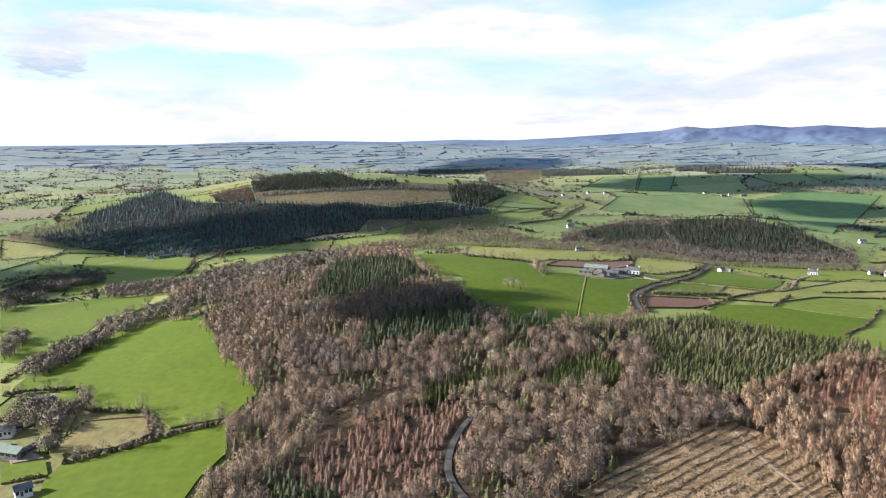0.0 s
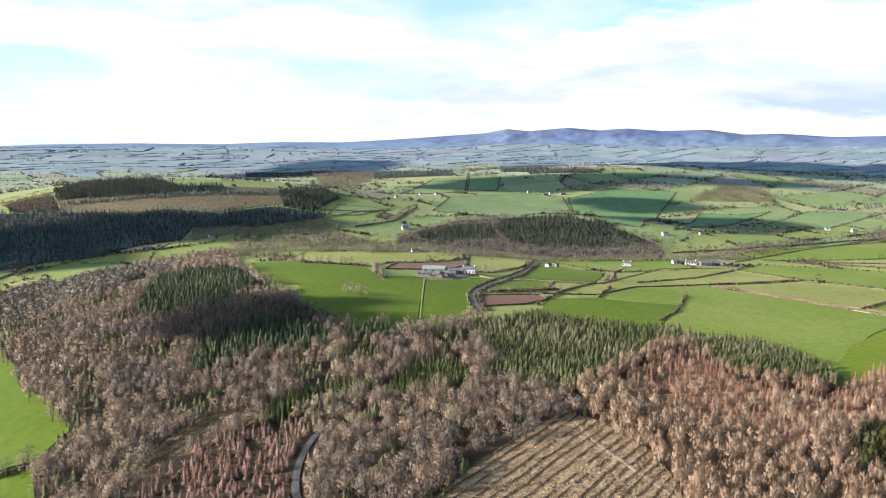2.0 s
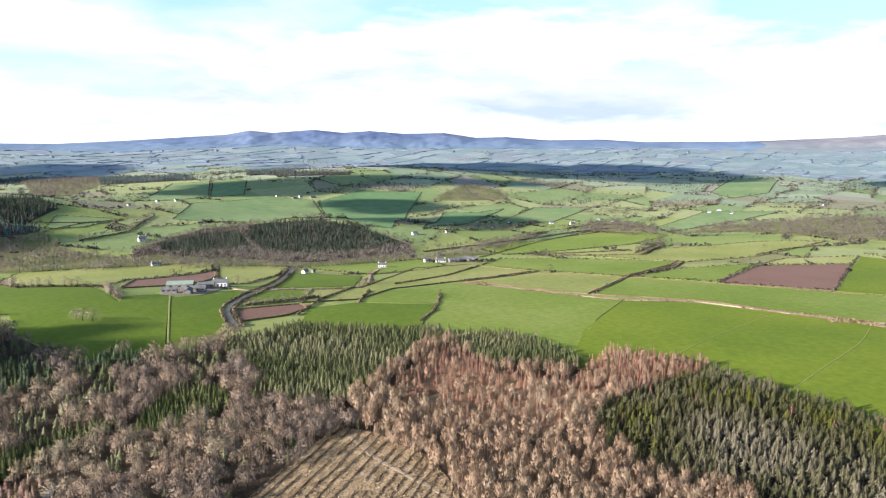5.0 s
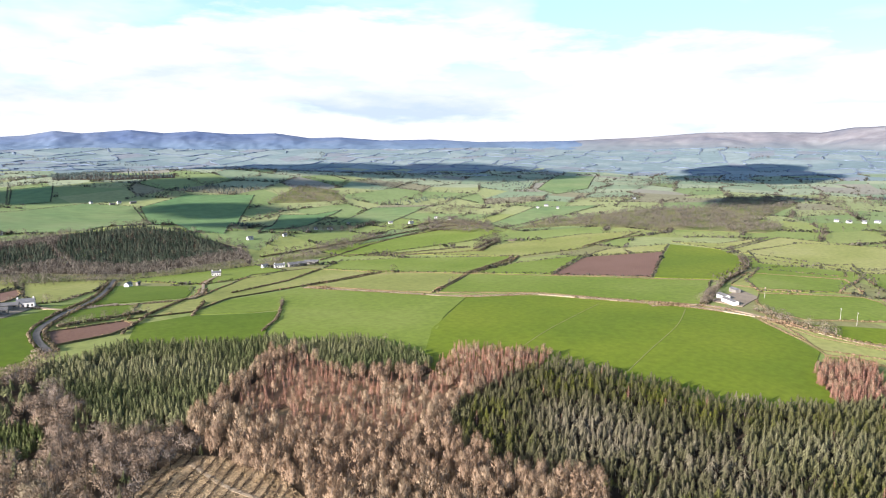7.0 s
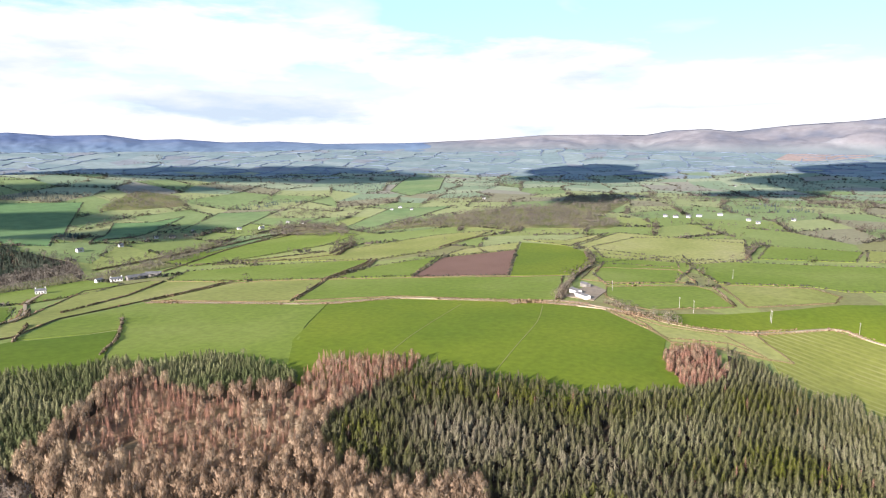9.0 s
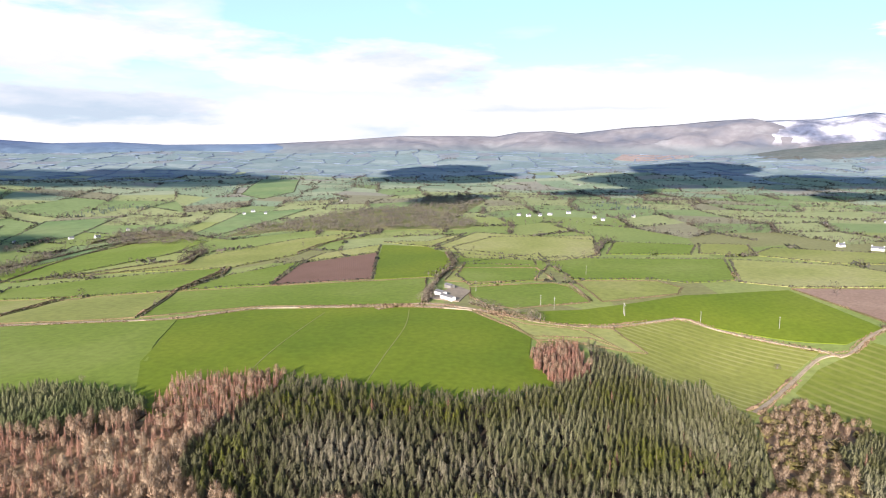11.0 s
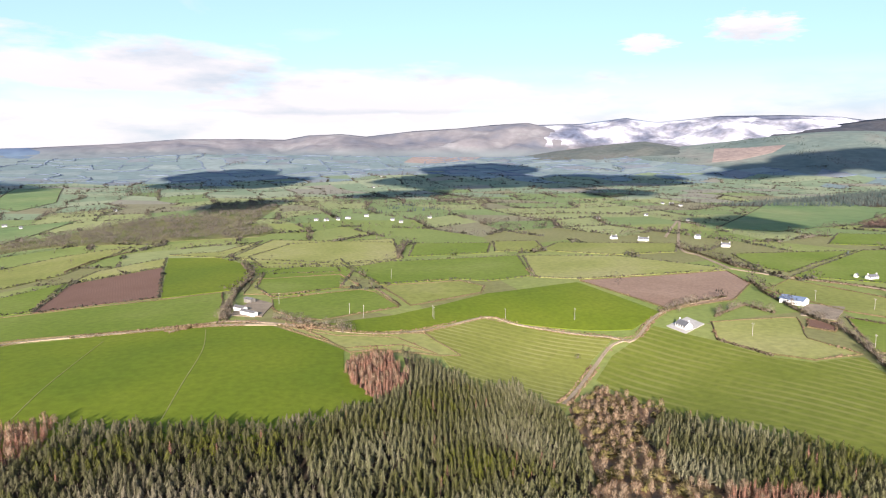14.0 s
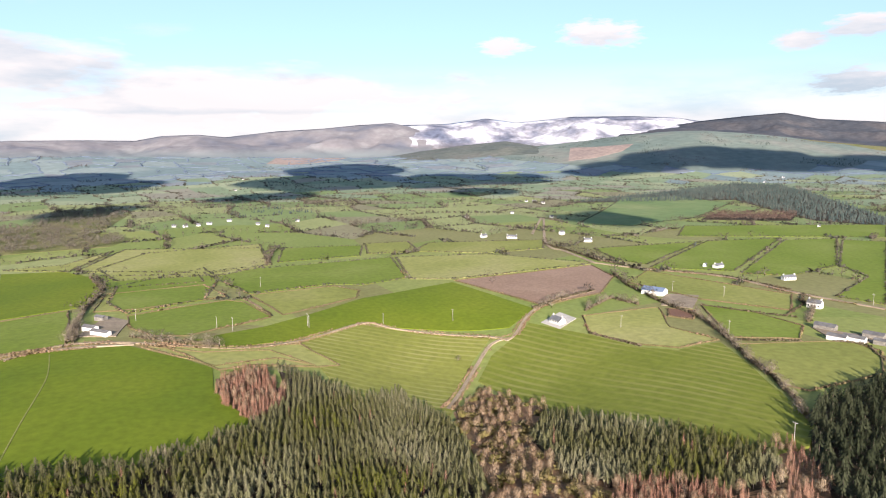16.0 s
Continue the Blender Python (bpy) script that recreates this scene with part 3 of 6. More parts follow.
def shape(parts, mid=None, radii=(1, 1, 1), lean=0.6):
    """Joins the parts; each vertex leans its normal outward from the crown's middle, as a full crown catches the light."""
    v, t, s, n = [], [], [], 0
    for pv, pt, slot in parts:
        v.append(np.array(pv, float).reshape(-1, 3))
        t.append(np.array(pt, int).reshape(-1, 3) + n)
        s.append(np.full(len(pt), slot))
        n += len(pv)
    v, t, s = np.concatenate(v), np.concatenate(t), np.concatenate(s)
    if mid is None:     # a spire: outward from its axis and a little up
        out = np.stack([v[:, 0], v[:, 1], 0.30 * np.hypot(v[:, 0], v[:, 1]) + 0.15], -1)
    else:
        out = (v - np.array(mid)) / np.array(radii)
    out /= np.maximum(np.linalg.norm(out, axis=1), 1e-6)[:, None]
    face = np.cross(v[t[:, 1]] - v[t[:, 0]], v[t[:, 2]] - v[t[:, 0]])
    wrong = ((face * out[t].sum(1)).sum(1) < 0) & (s == 1)
    t[wrong] = t[wrong][:, ::-1]
    face[wrong] *= -1
    face /= np.maximum(np.linalg.norm(face, axis=1), 1e-9)[:, None]
    own = np.zeros_like(v)
    for k in range(3):
        np.add.at(own, t[:, k], face)
    own /= np.maximum(np.linalg.norm(own, axis=1), 1e-9)[:, None]
    nrm = lean * out + (1 - lean) * own
    return v, t, s, nrm / np.maximum(np.linalg.norm(nrm, axis=1), 1e-9)[:, None]


def limb(a, b, r0, r1, sides=3):
    a, b = Vector(a), Vector(b)
    d = (b - a).normalized()
    u = d.orthogonal().normalized()
    w = d.cross(u)
    vs, ts = [], []
    for q, r in ((a, r0), (b, r1)):
        for i in range(sides):
            k = 2 * math.pi * i / sides
            vs.append(tuple(q + r * (math.cos(k) * u + math.sin(k) * w)))
    for i in range(sides):
        j = (i + 1) % sides
        ts += [(i, j, sides + j), (i, sides + j, sides + i)]
    return vs, ts


def conifer(rng, tall=9.0, wide=1.4, whorls=9, blades=7, bare=0.05):
    """A narrow conifer: a bare lower stem and whorls of boughs that shorten towards the tip."""
    vs, ts = limb((0, 0, -1.0), (0, 0, tall * 0.97), 0.13, 0.02, 3)
    parts, fv, ft = [(vs, ts, 0)], [], []
    gap = tall * (1 - bare) / whorls
    for w in range(whorls):
        k = w / whorls
        z = tall * bare + gap * w
        r = wide * (1 - k) ** 0.78 * rng.uniform(0.85, 1.15) + 0.08
        off = rng.uniform(0, 6.28)
        n_b = max(4, round(blades * (1 - 0.45 * k)))
        for b in range(n_b):
            a = off + 2 * math.pi * (b + rng.uniform(-0.3, 0.3)) / n_b
            rr, half = r * rng.uniform(0.65, 1.3), 1.9 / n_b
            n = len(fv)
            lift = gap * rng.uniform(0.9, 1.35)
            dip = gap * rng.uniform(-0.1, 0.4)
            fv += [(0, 0, min(z + lift, tall)),
                   (0.62 * rr * math.cos(a - half), 0.62 * rr * math.sin(a - half), z + dip * 0.3 + 0.10 * gap),
                   (rr * math.cos(a), rr * math.sin(a), z - dip),
                   (0.62 * rr * math.cos(a + half), 0.62 * rr * math.sin(a + half), z + dip * 0.3 + 0.10 * gap)]
            ft += [(n, n + 1, n + 2), (n, n + 2, n + 3)]
    parts.append((fv, ft, 1))
    return shape(parts, lean=0.45)


def bare_tree(rng, tall=11.0, wide=4.2, twigs=170, limbs=6, low=0.28, up=0.6, thick=0.22, girth=(0.10, 0.22), reach=(0.45, 1.0)):
    """A leafless tree: a stem, limbs, and a domed crown of fine twigs in many small sprays."""
    parts = [(*limb((0, 0, -0.5), (0, 0, tall * 0.6), thick, thick * 0.45, 5 if twigs > 100 else 3), 0)]
    mid = Vector((0, 0, tall * (0.5 + 0.5 * low)))
    rise = tall * 0.84 - mid.z
    sprays = []
    many = 14 if twigs > 100 else 8
    turn = rng.uniform(0, 6.28)
    for i in range(many):
        h = 1 - 1.45 * (i + 0.4) / many
        a = turn + 2.4 * i + rng.uniform(-0.25, 0.25)
        flat = math.sqrt(1 - h * h) * rng.uniform(0.50, 0.66)
        sprays.append(mid + Vector((wide * flat * math.cos(a), wide * flat * math.sin(a), rise * h * rng.uniform(0.75, 1.0))))
    for i in range(limbs):
        tip = sprays[(i * many) // max(limbs, 1)]
        parts.append((*limb((0, 0, min(tall * rng.uniform(0.2, 0.45), tip.z)), tip, thick * 0.42, 0.03, 3), 0))
    fv, ft = [], []
    for i in range(twigs):
        heart = sprays[i % many]
        d = (Vector((rng.gauss(0, 1), rng.gauss(0, 1), rng.gauss(0.15, 0.9))).normalized() + 0.45 * (heart - mid).normalized()).normalized()
        r = rng.uniform(0.1, 1.0) ** 0.6
        c = heart + Vector((d.x * wide * 0.6 * r, d.y * wide * 0.6 * r, d.z * tall * 0.22 * r))
        out = (0.8 * d + Vector((0, 0, up)) + 0.45 * Vector((rng.gauss(0, 1), rng.gauss(0, 1), rng.gauss(0, 1)))).normalized()
        length, broad = rng.uniform(*reach) * tall / 11, rng.uniform(*girth) * tall / 11
        side = out.cross(Vector((rng.gauss(0, 1), rng.gauss(0, 1), rng.gauss(0, 1)))).normalized() * broad
        n = len(fv)
        fv += [tuple(c - out * length * 0.6 - side * 0.6), tuple(c - out * length * 0.6 + side * 0.6), tuple(c + out * length * 0.4)]
        ft.append((n, n + 1, n + 2))
    parts.append((fv, ft, 1))
    return shape(parts, (0, 0, mid.z - 0.1 * tall), (wide, wide, tall - mid.z + 0.1 * tall), 0.95)


def leafy_bush(rng, tall=2.5, wide=1.6, leaves=28):
    """A bush: short stems under a ragged heap of leaf clumps."""
    parts, fv, ft = [(*limb((0, 0, -0.3), (0, 0, tall * 0.6), 0.08, 0.03, 3), 0)] if leaves > 10 else [], [], []
    for i in range(leaves):
        d = Vector((rng.gauss(0, 1), rng.gauss(0, 1), abs(rng.gauss(0, 1)))).normalized()
        c = Vector((d.x * wide * 0.8, d.y * wide * 0.8, 0.1 + d.z * tall * 0.85)) * rng.uniform(0.55, 1.0)
        u = Vector((rng.gauss(0, 1), rng.gauss(0, 1), rng.gauss(0, 1))).normalized()
        w = u.orthogonal()
        s = rng.uniform(0.32, 0.7) * wide / 1.6
        n = len(fv)
        fv += [tuple(c + u * s), tuple(c - u * s * 0.6 + w * s), tuple(c - u * s * 0.5 - w * s)]
        ft.append((n, n + 1, n + 2))
    parts.append((fv, ft, 1))
    return shape(parts, (0, 0, -0.2), (wide, wide, tall))


def plant_mass(name, spots, shapes, mats, rng, lift=0.1):
    """Many plants as one mesh. spots: rows of x, y, size, girth."""
    V, T, S, C, N, n = [], [], [], [], [], 0
    pick = rng.integers(0, len(shapes), len(spots))
    for i, (sv, st, ss, sn) in enumerate(shapes):
        sp = spots[pick == i]
        if not len(sp):
            continue
        a = rng.uniform(0, 6.283, len(sp))
        c, s = np.cos(a)[:, None], np.sin(a)[:, None]
        x = (sv[None, :, 0] * c - sv[None, :, 1] * s) * sp[:, 3:4] + sp[:, 0:1]
        y = (sv[None, :, 0] * s + sv[None, :, 1] * c) * sp[:, 3:4] + sp[:, 1:2]
        z = sv[None, :, 2] * sp[:, 2:3] + height(sp[:, 0], sp[:, 1])[:, None] + lift
        V.append(np.stack([x, y, z], -1).reshape(-1, 3))
        N.append(np.stack([sn[None, :, 0] * c - sn[None, :, 1] * s, sn[None, :, 0] * s + sn[None, :, 1] * c, np.repeat(sn[None, :, 2], len(sp), 0)], -1).reshape(-1, 3))
        T.append((st[None] + (np.arange(len(sp)) * len(sv))[:, None, None] + n).reshape(-1, 3))
        S.append(np.tile(ss, len(sp)))
        patch = np.array([noise.noise((q[0] / 45, q[1] / 45, 3.0)) for q in sp])
        C.append(np.repeat(np.clip(0.5 + (0.75 if len(sv) < 150 or len(sv) > 330 else 0.42) * patch + rng.uniform(-0.24, 0.24, len(sp)), 0, 1), len(sv)))
        n += len(sp) * len(sv)
    me = arrays_mesh(name, np.concatenate(V), np.concatenate(T), np.concatenate(S), mats, np.concatenate(C), np.concatenate(N))
    return new(name, me)


rr = random.Random(4)
SHAPES = {
    "spruce": [conifer(rr, rr.uniform(6.2, 7.8), rr.uniform(1.6, 2.0), 5, 7, 0.34) for _ in range(9)],
    "pine": [conifer(rr, rr.uniform(4.6, 6.2), rr.uniform(1.3, 1.7), 6, 7, 0.08) for _ in range(5)],
    "larch": [conifer(rr, rr.uniform(6.4, 8.0), rr.uniform(1.15, 1.5), 9, 6, 0.08) for _ in range(5)],
    "broadleaf": [bare_tree(rr, rr.uniform(7.5, 10.5), rr.uniform(2.8, 3.9), 360, 6, 0.0, 0.35, girth=(0.32, 0.55), reach=(0.7, 1.3)) for _ in range(8)],
    "broadleaf_back": [bare_tree(rr, rr.uniform(7.5, 10.5), rr.uniform(3.0, 4.0), 150, 3, 0.0, girth=(0.50, 0.85), reach=(0.9, 1.6)) for _ in range(5)],
    "birch": [bare_tree(rr, rr.uniform(8.5, 11.5), rr.uniform(1.8, 2.5), 250, 5, 0.0, 1.3, 0.12, (0.24, 0.42), (1.0, 2.0)) for _ in range(7)],
    "scrub": [bare_tree(rr, rr.uniform(3.5, 6), rr.uniform(1.6, 2.5), 130, 4, -0.1, 0.6, 0.1, (0.24, 0.42), (1.0, 2.0)) for _ in range(4)],
    "far_conifer": [conifer(rr, rr.uniform(6.5, 9), rr.uniform(2.0, 2.5), 3, 5, 0.10) for _ in range(4)],
    "far_broadleaf": [bare_tree(rr, rr.uniform(7, 10), rr.uniform(3.4, 4.4), 50, 2, 0.1, girth=(0.4, 0.7), reach=(0.8, 1.6)) for _ in range(4)],
    "far_clump": [bare_tree(rr, rr.uniform(7, 10), rr.uniform(3.2, 4.2), 24, 0, 0.05, girth=(0.6, 1.0), reach=(1.0, 2.0)) for _ in range(4)],
    "bush": [leafy_bush(rr, rr.uniform(1.6, 2.6), rr.uniform(1.2, 1.7)) for _ in range(4)],
    "far_bush": [leafy_bush(rr, rr.uniform(2.2, 3.6), rr.uniform(2, 3), 7) for _ in range(4)],
}
KINDS = {   # shape, spacing, foliage, label, category
    "broadleaf": ("broadleaf", 4.2, "twigs", "leafless brown broadleaf wood on a hillside", "wood"),
    "birch": ("birch", 3.7, "twigs_pale", "tall pale leafless birch wood beside the clearing", "wood"),
    "scrub": ("scrub", 3.6, "scrub", "tangled brown and olive scrub in a dip", "scrub"),
    "spruce": ("spruce", 2.65, "needles", "dense grey-green spruce plantation in rows", "plantation"),
    "spruce_green": ("spruce", 2.65, "needles_green", "dense green spruce plantation in rows", "plantation"),
    "spruce_dark": ("spruce", 2.4, "needles_dark", "dense dark green spruce plantation", "plantation"),
    "pine": ("pine", 2.25, "needles_pine", "fresh green young pine stand", "plantation"),
    "larch": ("larch", 2.4, "larch", "leafless pinkish orange larch stand", "plantation"),
    "larch_open": ("larch", 3.2, "larch", "sparse leafless larch over orange dead bracken", "wood"),
    "young_larch": ("larch", 1.9, "young_larch", "young reddish brown larch and scrub", "wood"),
    "fir_mixed": ("spruce", 2.9, "needles_wood", "uneven dark evergreen wood on a hilltop", "wood"),
    "fir_tall": ("spruce", 4.0, "needles_fir", "tall dark fir wood at the field edge", "wood"),
    "belt": ("broadleaf_back", 3.7, "twigs_belt", "belt of leafless grey-brown trees and bushes", "wood"),
    "mound_wood": ("far_broadleaf", 5.2, "twigs_valley", "leafless grey-brown wood over a low mound", "wood"),
    "spruce_mid": ("far_conifer", 3.8, "needles_mid", "dark green conifers over a wooded mound", "wood"),
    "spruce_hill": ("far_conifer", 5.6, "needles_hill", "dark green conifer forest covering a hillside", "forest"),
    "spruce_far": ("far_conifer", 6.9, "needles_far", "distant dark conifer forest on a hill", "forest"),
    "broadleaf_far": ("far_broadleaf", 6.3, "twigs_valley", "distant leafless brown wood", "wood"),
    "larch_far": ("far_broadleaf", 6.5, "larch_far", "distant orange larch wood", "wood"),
}
STANDS = []


def stand(kind, ring):
    RINGS.append(ring)
    STANDS.append((kind, ring))


SINGLE = {  # the nearest trees of a wood stand as trees of their own
    "spruce_green": ("spruce_tree", 200, "green young spruce standing in a plantation"),
    "broadleaf": ("broadleaf_tree", 200, "leafless brown tree at the edge of the wood"),
    "larch_open": ("larch_tree", 100, "leafless orange-brown larch over dead bracken"),
    "pine": ("pine_tree", 90, "fresh green young pine in a small stand"),
}


def single_trees(name, says, spots, shapes, leaf, rng):
    pairs = []
    for sv, st, ss, sn in shapes:
        pair, tone = [], rng.uniform(0.15, 0.9)
        for slot, nm, mat in ((0, "trunk", MAT["bark"]), (1, "crown", leaf)):
            t = st[ss == slot]
            used, back = np.unique(t, return_inverse=True)
            pair.append((nm, arrays_mesh(nm, sv[used], back.reshape(-1, 3), np.zeros(len(t)), [mat], np.full(len(used), tone), sn[used])))
        pairs.append(pair)
    for x, y, tall, girth in spots:
        top = new(name, None)
        top.matrix_world = pose(x, y, float(height(x, y)) + 0.1, 0, 0, rng.uniform(0, 360)) @ Matrix.Diagonal((girth, girth, tall, 1))
        for nm, me in pairs[rng.integers(0, len(pairs))]:
            new(nm, me).parent = top
        tagged(top, says, "tree", name.replace("_", " ") + "s")


def grow_stands():
    """Plants every stand; a later stand takes the place of an earlier one where they overlap."""
    for i, (kind, ring) in enumerate(STANDS):
        form, gap, leaf, label, category = KINDS[kind]
        rng = np.random.default_rng(20 + i)
        sway = 0.30 if kind in ("spruce", "spruce_dark", "pine") else 0.5
        xs, ys = [q[0] for q in ring], [q[1] for q in ring]
        if math.hypot(sum(xs) / len(xs), sum(ys) / len(ys)) > 1300 and kind not in ("spruce_hill", "larch_far"):
            gap *= 1.25
        gx, gy = np.meshgrid(np.arange(min(xs), max(xs), gap), np.arange(min(ys), max(ys), gap))
        px = gx.ravel() + rng.uniform(-sway, sway, gx.size) * gap
        py = gy.ravel() + rng.uniform(-sway, sway, gx.size) * gap
        amp = 4.5 if form not in ("spruce", "pine") else 2.6
        ex = px + amp * np.array([noise.noise((a / 11, b / 11, 1.5)) for a, b in zip(px, py)])
        ey = py + amp * np.array([noise.noise((a / 11, b / 11, 8.5)) for a, b in zip(px, py)])
        ok = inside(ex, ey, ring)
        for _, other in STANDS[i + 1:]:
            blur = rng.normal(0, 8, (2, len(px))) if kind == "spruce_green" else np.zeros((2, len(px)))
            ok &= ~inside(ex + blur[0], ey + blur[1], other)
        for other in CLEAR:
            deep = np.ones(len(px), bool)
            for dx, dy in ((4, 0), (-4, 0), (0, 4), (0, -4)):
                deep &= inside(ex + dx, ey + dy, other)
            ok &= ~deep
        for fine, wide in WAYS:
            for q in fine:
                ok &= np.hypot(px - q.x, py - q.y) > wide * 0.5 + 2.6
        ok &= rng.uniform(0, 1, gx.size) < 0.9
        px, py = px[ok], py[ok]
        size = rng.uniform(0.66, 1.16, len(px)) if form != "broadleaf" else rng.uniform(0.55, 1.2, len(px))
        size *= 1.1 if gap > 7.5 else 0.7 if kind == "young_larch" else 1.55 if kind == "fir_tall" else 1.0
        spots = np.stack([px, py, size, size * rng.uniform(0.85, 1.2, len(px))], -1)
        if kind == "young_larch":
            spots[:, 3] *= 1.55
        if kind in ("broadleaf_far", "belt"):
            spots = spots[np.array([noise.noise((a / 24, b / 24, 6.0)) for a, b in spots[:, :2]]) > -0.12]
            px, py = spots[:, 0], spots[:, 1]
        groups = [(spots, form, leaf, label, category)]
        if kind == "broadleaf":
            patch = np.array([noise.noise((x / 26, y / 26, 9.0)) for x, y in zip(px, py)])
            dark, back = (patch > 0.24) | (rng.uniform(0, 1, len(px)) < 0.04), py > 380
            groups = [(spots[~dark & ~back], form, leaf, label, category),
                      (spots[~dark & back], "broadleaf_back", leaf, "leafless grey-brown wood over the hilltop", category),
                      (spots[dark], "spruce", "needles_dark", "dark conifers scattered through the leafless wood", "conifers")]
        elif kind in ("spruce", "spruce_green", "fir_mixed"):
            dice = rng.uniform(0, 1, len(spots))
            share, olf, olb = (0.009, "larch", "dead brown spruces in the plantation") if kind != "fir_mixed" else (0.25, "needles_pine", "fresh green conifers among darker ones")
            groups = [(spots[dice > share], form, leaf, label, category), (spots[dice <= share], "larch" if kind != "fir_mixed" else "pine", olf, olb, "conifers")]
        elif kind in ("larch_open", "larch", "scrub", "spruce_mid", "young_larch"):
            if kind in ("scrub", "larch_open", "young_larch"):
                spots = spots[np.array([noise.noise((a / 9, b / 9, 6.0)) for a, b in spots[:, :2]]) > (-0.14 if kind == "scrub" else -0.22)]
            dice = rng.uniform(0, 1, len(spots))
            share, other, olf, olb, oct_ = {
                "larch_open": (0.4, "birch", "twigs_pale", "tall pale bare trees among the larches", "trees"),
                "larch": (0.2, "birch", "twigs_pale", "pale bare trees among the larches", "trees"),
                "scrub": (0.3, "birch", "twigs_pale", "taller bare trees in the scrub", "trees"),
                "young_larch": (0.5, "scrub", "scrub", "brown scrub between the young larches", "scrub"),
                "spruce_mid": (0.10, "far_broadleaf", "twigs", "bare brown trees among dark conifers", "trees")}[kind]
            groups = [(spots[dice > share], form, leaf, label, category), (spots[dice <= share] * np.array([1, 1, 0.75, 0.8]), other, olf, olb, oct_)]
            if kind == "scrub":
                third = spots[dice > 0.45].copy()
                third[:, :2] += rng.normal(0, 1.0, (len(third), 2))
                third[:, 2:] *= 1.7
                groups.append((third, "bush", "olive", "olive green gorse and bramble bushes", "bushes"))
                groups.append((third[::3] + np.array([1.5, 1.2, -0.3, 0]), "bush", "hedge", "dark tangled thorn bushes", "bushes"))
        for sp, fm, lf, lb, ct in groups:
            if not len(sp):
                continue
            if kind in SINGLE and fm == form:
                near = np.argsort(np.hypot(sp[:, 0] - 40, sp[:, 1] - 60))
                name, many, says = SINGLE.pop(kind)
                single_trees(name, says, sp[near[:many]], SHAPES[fm], MAT[lf], rng)
                sp = sp[near[many:]]
            ob = plant_mass("woodland", sp, SHAPES[fm], [MAT["bark"], MAT[lf]], rng)
            tagged(ob, lb, ct, kind="stuff")
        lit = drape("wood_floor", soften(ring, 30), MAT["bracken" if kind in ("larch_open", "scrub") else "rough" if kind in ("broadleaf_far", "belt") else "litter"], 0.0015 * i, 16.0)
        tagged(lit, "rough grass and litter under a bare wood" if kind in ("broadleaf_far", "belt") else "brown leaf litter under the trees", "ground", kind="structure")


# ---- ground ----


def build_ground():
    radii = np.concatenate([np.linspace(0, 180, 8)[:-1], np.geomspace(180, 4900, 130)])
    turns = np.radians(np.arange(0, 360, 1.0))
    R, A = np.meshgrid(radii[1:], turns, indexing="ij")
    X, Y = HUB[0] + R * np.sin(A), HUB[1] + R * np.cos(A)
    V = np.concatenate([[[HUB[0], HUB[1], float(height(HUB[0], HUB[1]))]], np.stack([X, Y, height(X, Y) - 0.9], -1).reshape(-1, 3)])
    n, m = R.shape
    i, j = np.meshgrid(np.arange(n - 1), np.arange(m), indexing="ij")
    a, b = 1 + i * m + j, 1 + i * m + (j + 1) % m
    c, d = a + m, b + m
    T = np.concatenate([np.stack([a, d, c], -1).reshape(-1, 3), np.stack([a, b, d], -1).reshape(-1, 3),
                        np.stack([np.zeros(m, int), 1 + (np.arange(m) + 1) % m, 1 + np.arange(m)], -1)])
    T = T[:, ::-1]
    me = arrays_mesh("ground", V, T, np.zeros(len(T)), [MAT["rough"]])
    me.polygons.foreach_set("use_smooth", np.ones(len(T), bool))
    tagged(new("ground", me), "rolling green farmland reaching to far hills", "ground", kind="structure")


build_ground()


def ridge(mat, label, far, deep, line):
    """A range of hills on the skyline. line: bearings and heights of its crest over the eye's level, in degrees."""
    az = np.arange(line[0][0], line[-1][0], 0.18)
    el = np.interp(az, [q[0] for q in line], [q[1] for q in line])
    steps = np.concatenate([np.linspace(-deep, 0, 18), [40, 80]])
    V = np.zeros((len(az), len(steps), 3))
    for j, s in enumerate(steps):
        r = far + s
        x, y = HUB[0] + r * np.sin(np.radians(az)), HUB[1] + r * np.cos(np.radians(az))
        g = height(x, y) - 6
        crest = EYE + 1 + far * np.tan(np.radians(el))
        up = 1 + s / deep
        k = 0.45 * up + 0.55 * up * up * (3 - 2 * up) if s <= 0 else 1 - s / 90
        folds = np.array([noise.fractal((a / 420, b / 420, far / 97), 0.8, 2.0, 5) for a, b in zip(x, y)])
        relief = 0.42 * folds * up * (1 - up) * 2 if s <= 0 else 0
        V[:, j] = np.stack([x, y, g + np.maximum(crest - g, 0) * np.clip(k + relief, 0, 0.985 if s < 0 else 1)], -1)
    n, m = len(az), len(steps)
    i, j = np.meshgrid(np.arange(n - 1), np.arange(m - 1), indexing="ij")
    a = i * m + j
    T = np.concatenate([np.stack([a, a + 1, a + m + 1], -1).reshape(-1, 3), np.stack([a, a + m + 1, a + m], -1).reshape(-1, 3)])
    me = arrays_mesh("hill_range", V.reshape(-1, 3), T[:, ::-1], np.zeros(len(T)), [mat])
    me.polygons.foreach_set("use_smooth", np.ones(len(T), bool))
    tagged(new("hill_range", me), label, "hills", kind="structure")


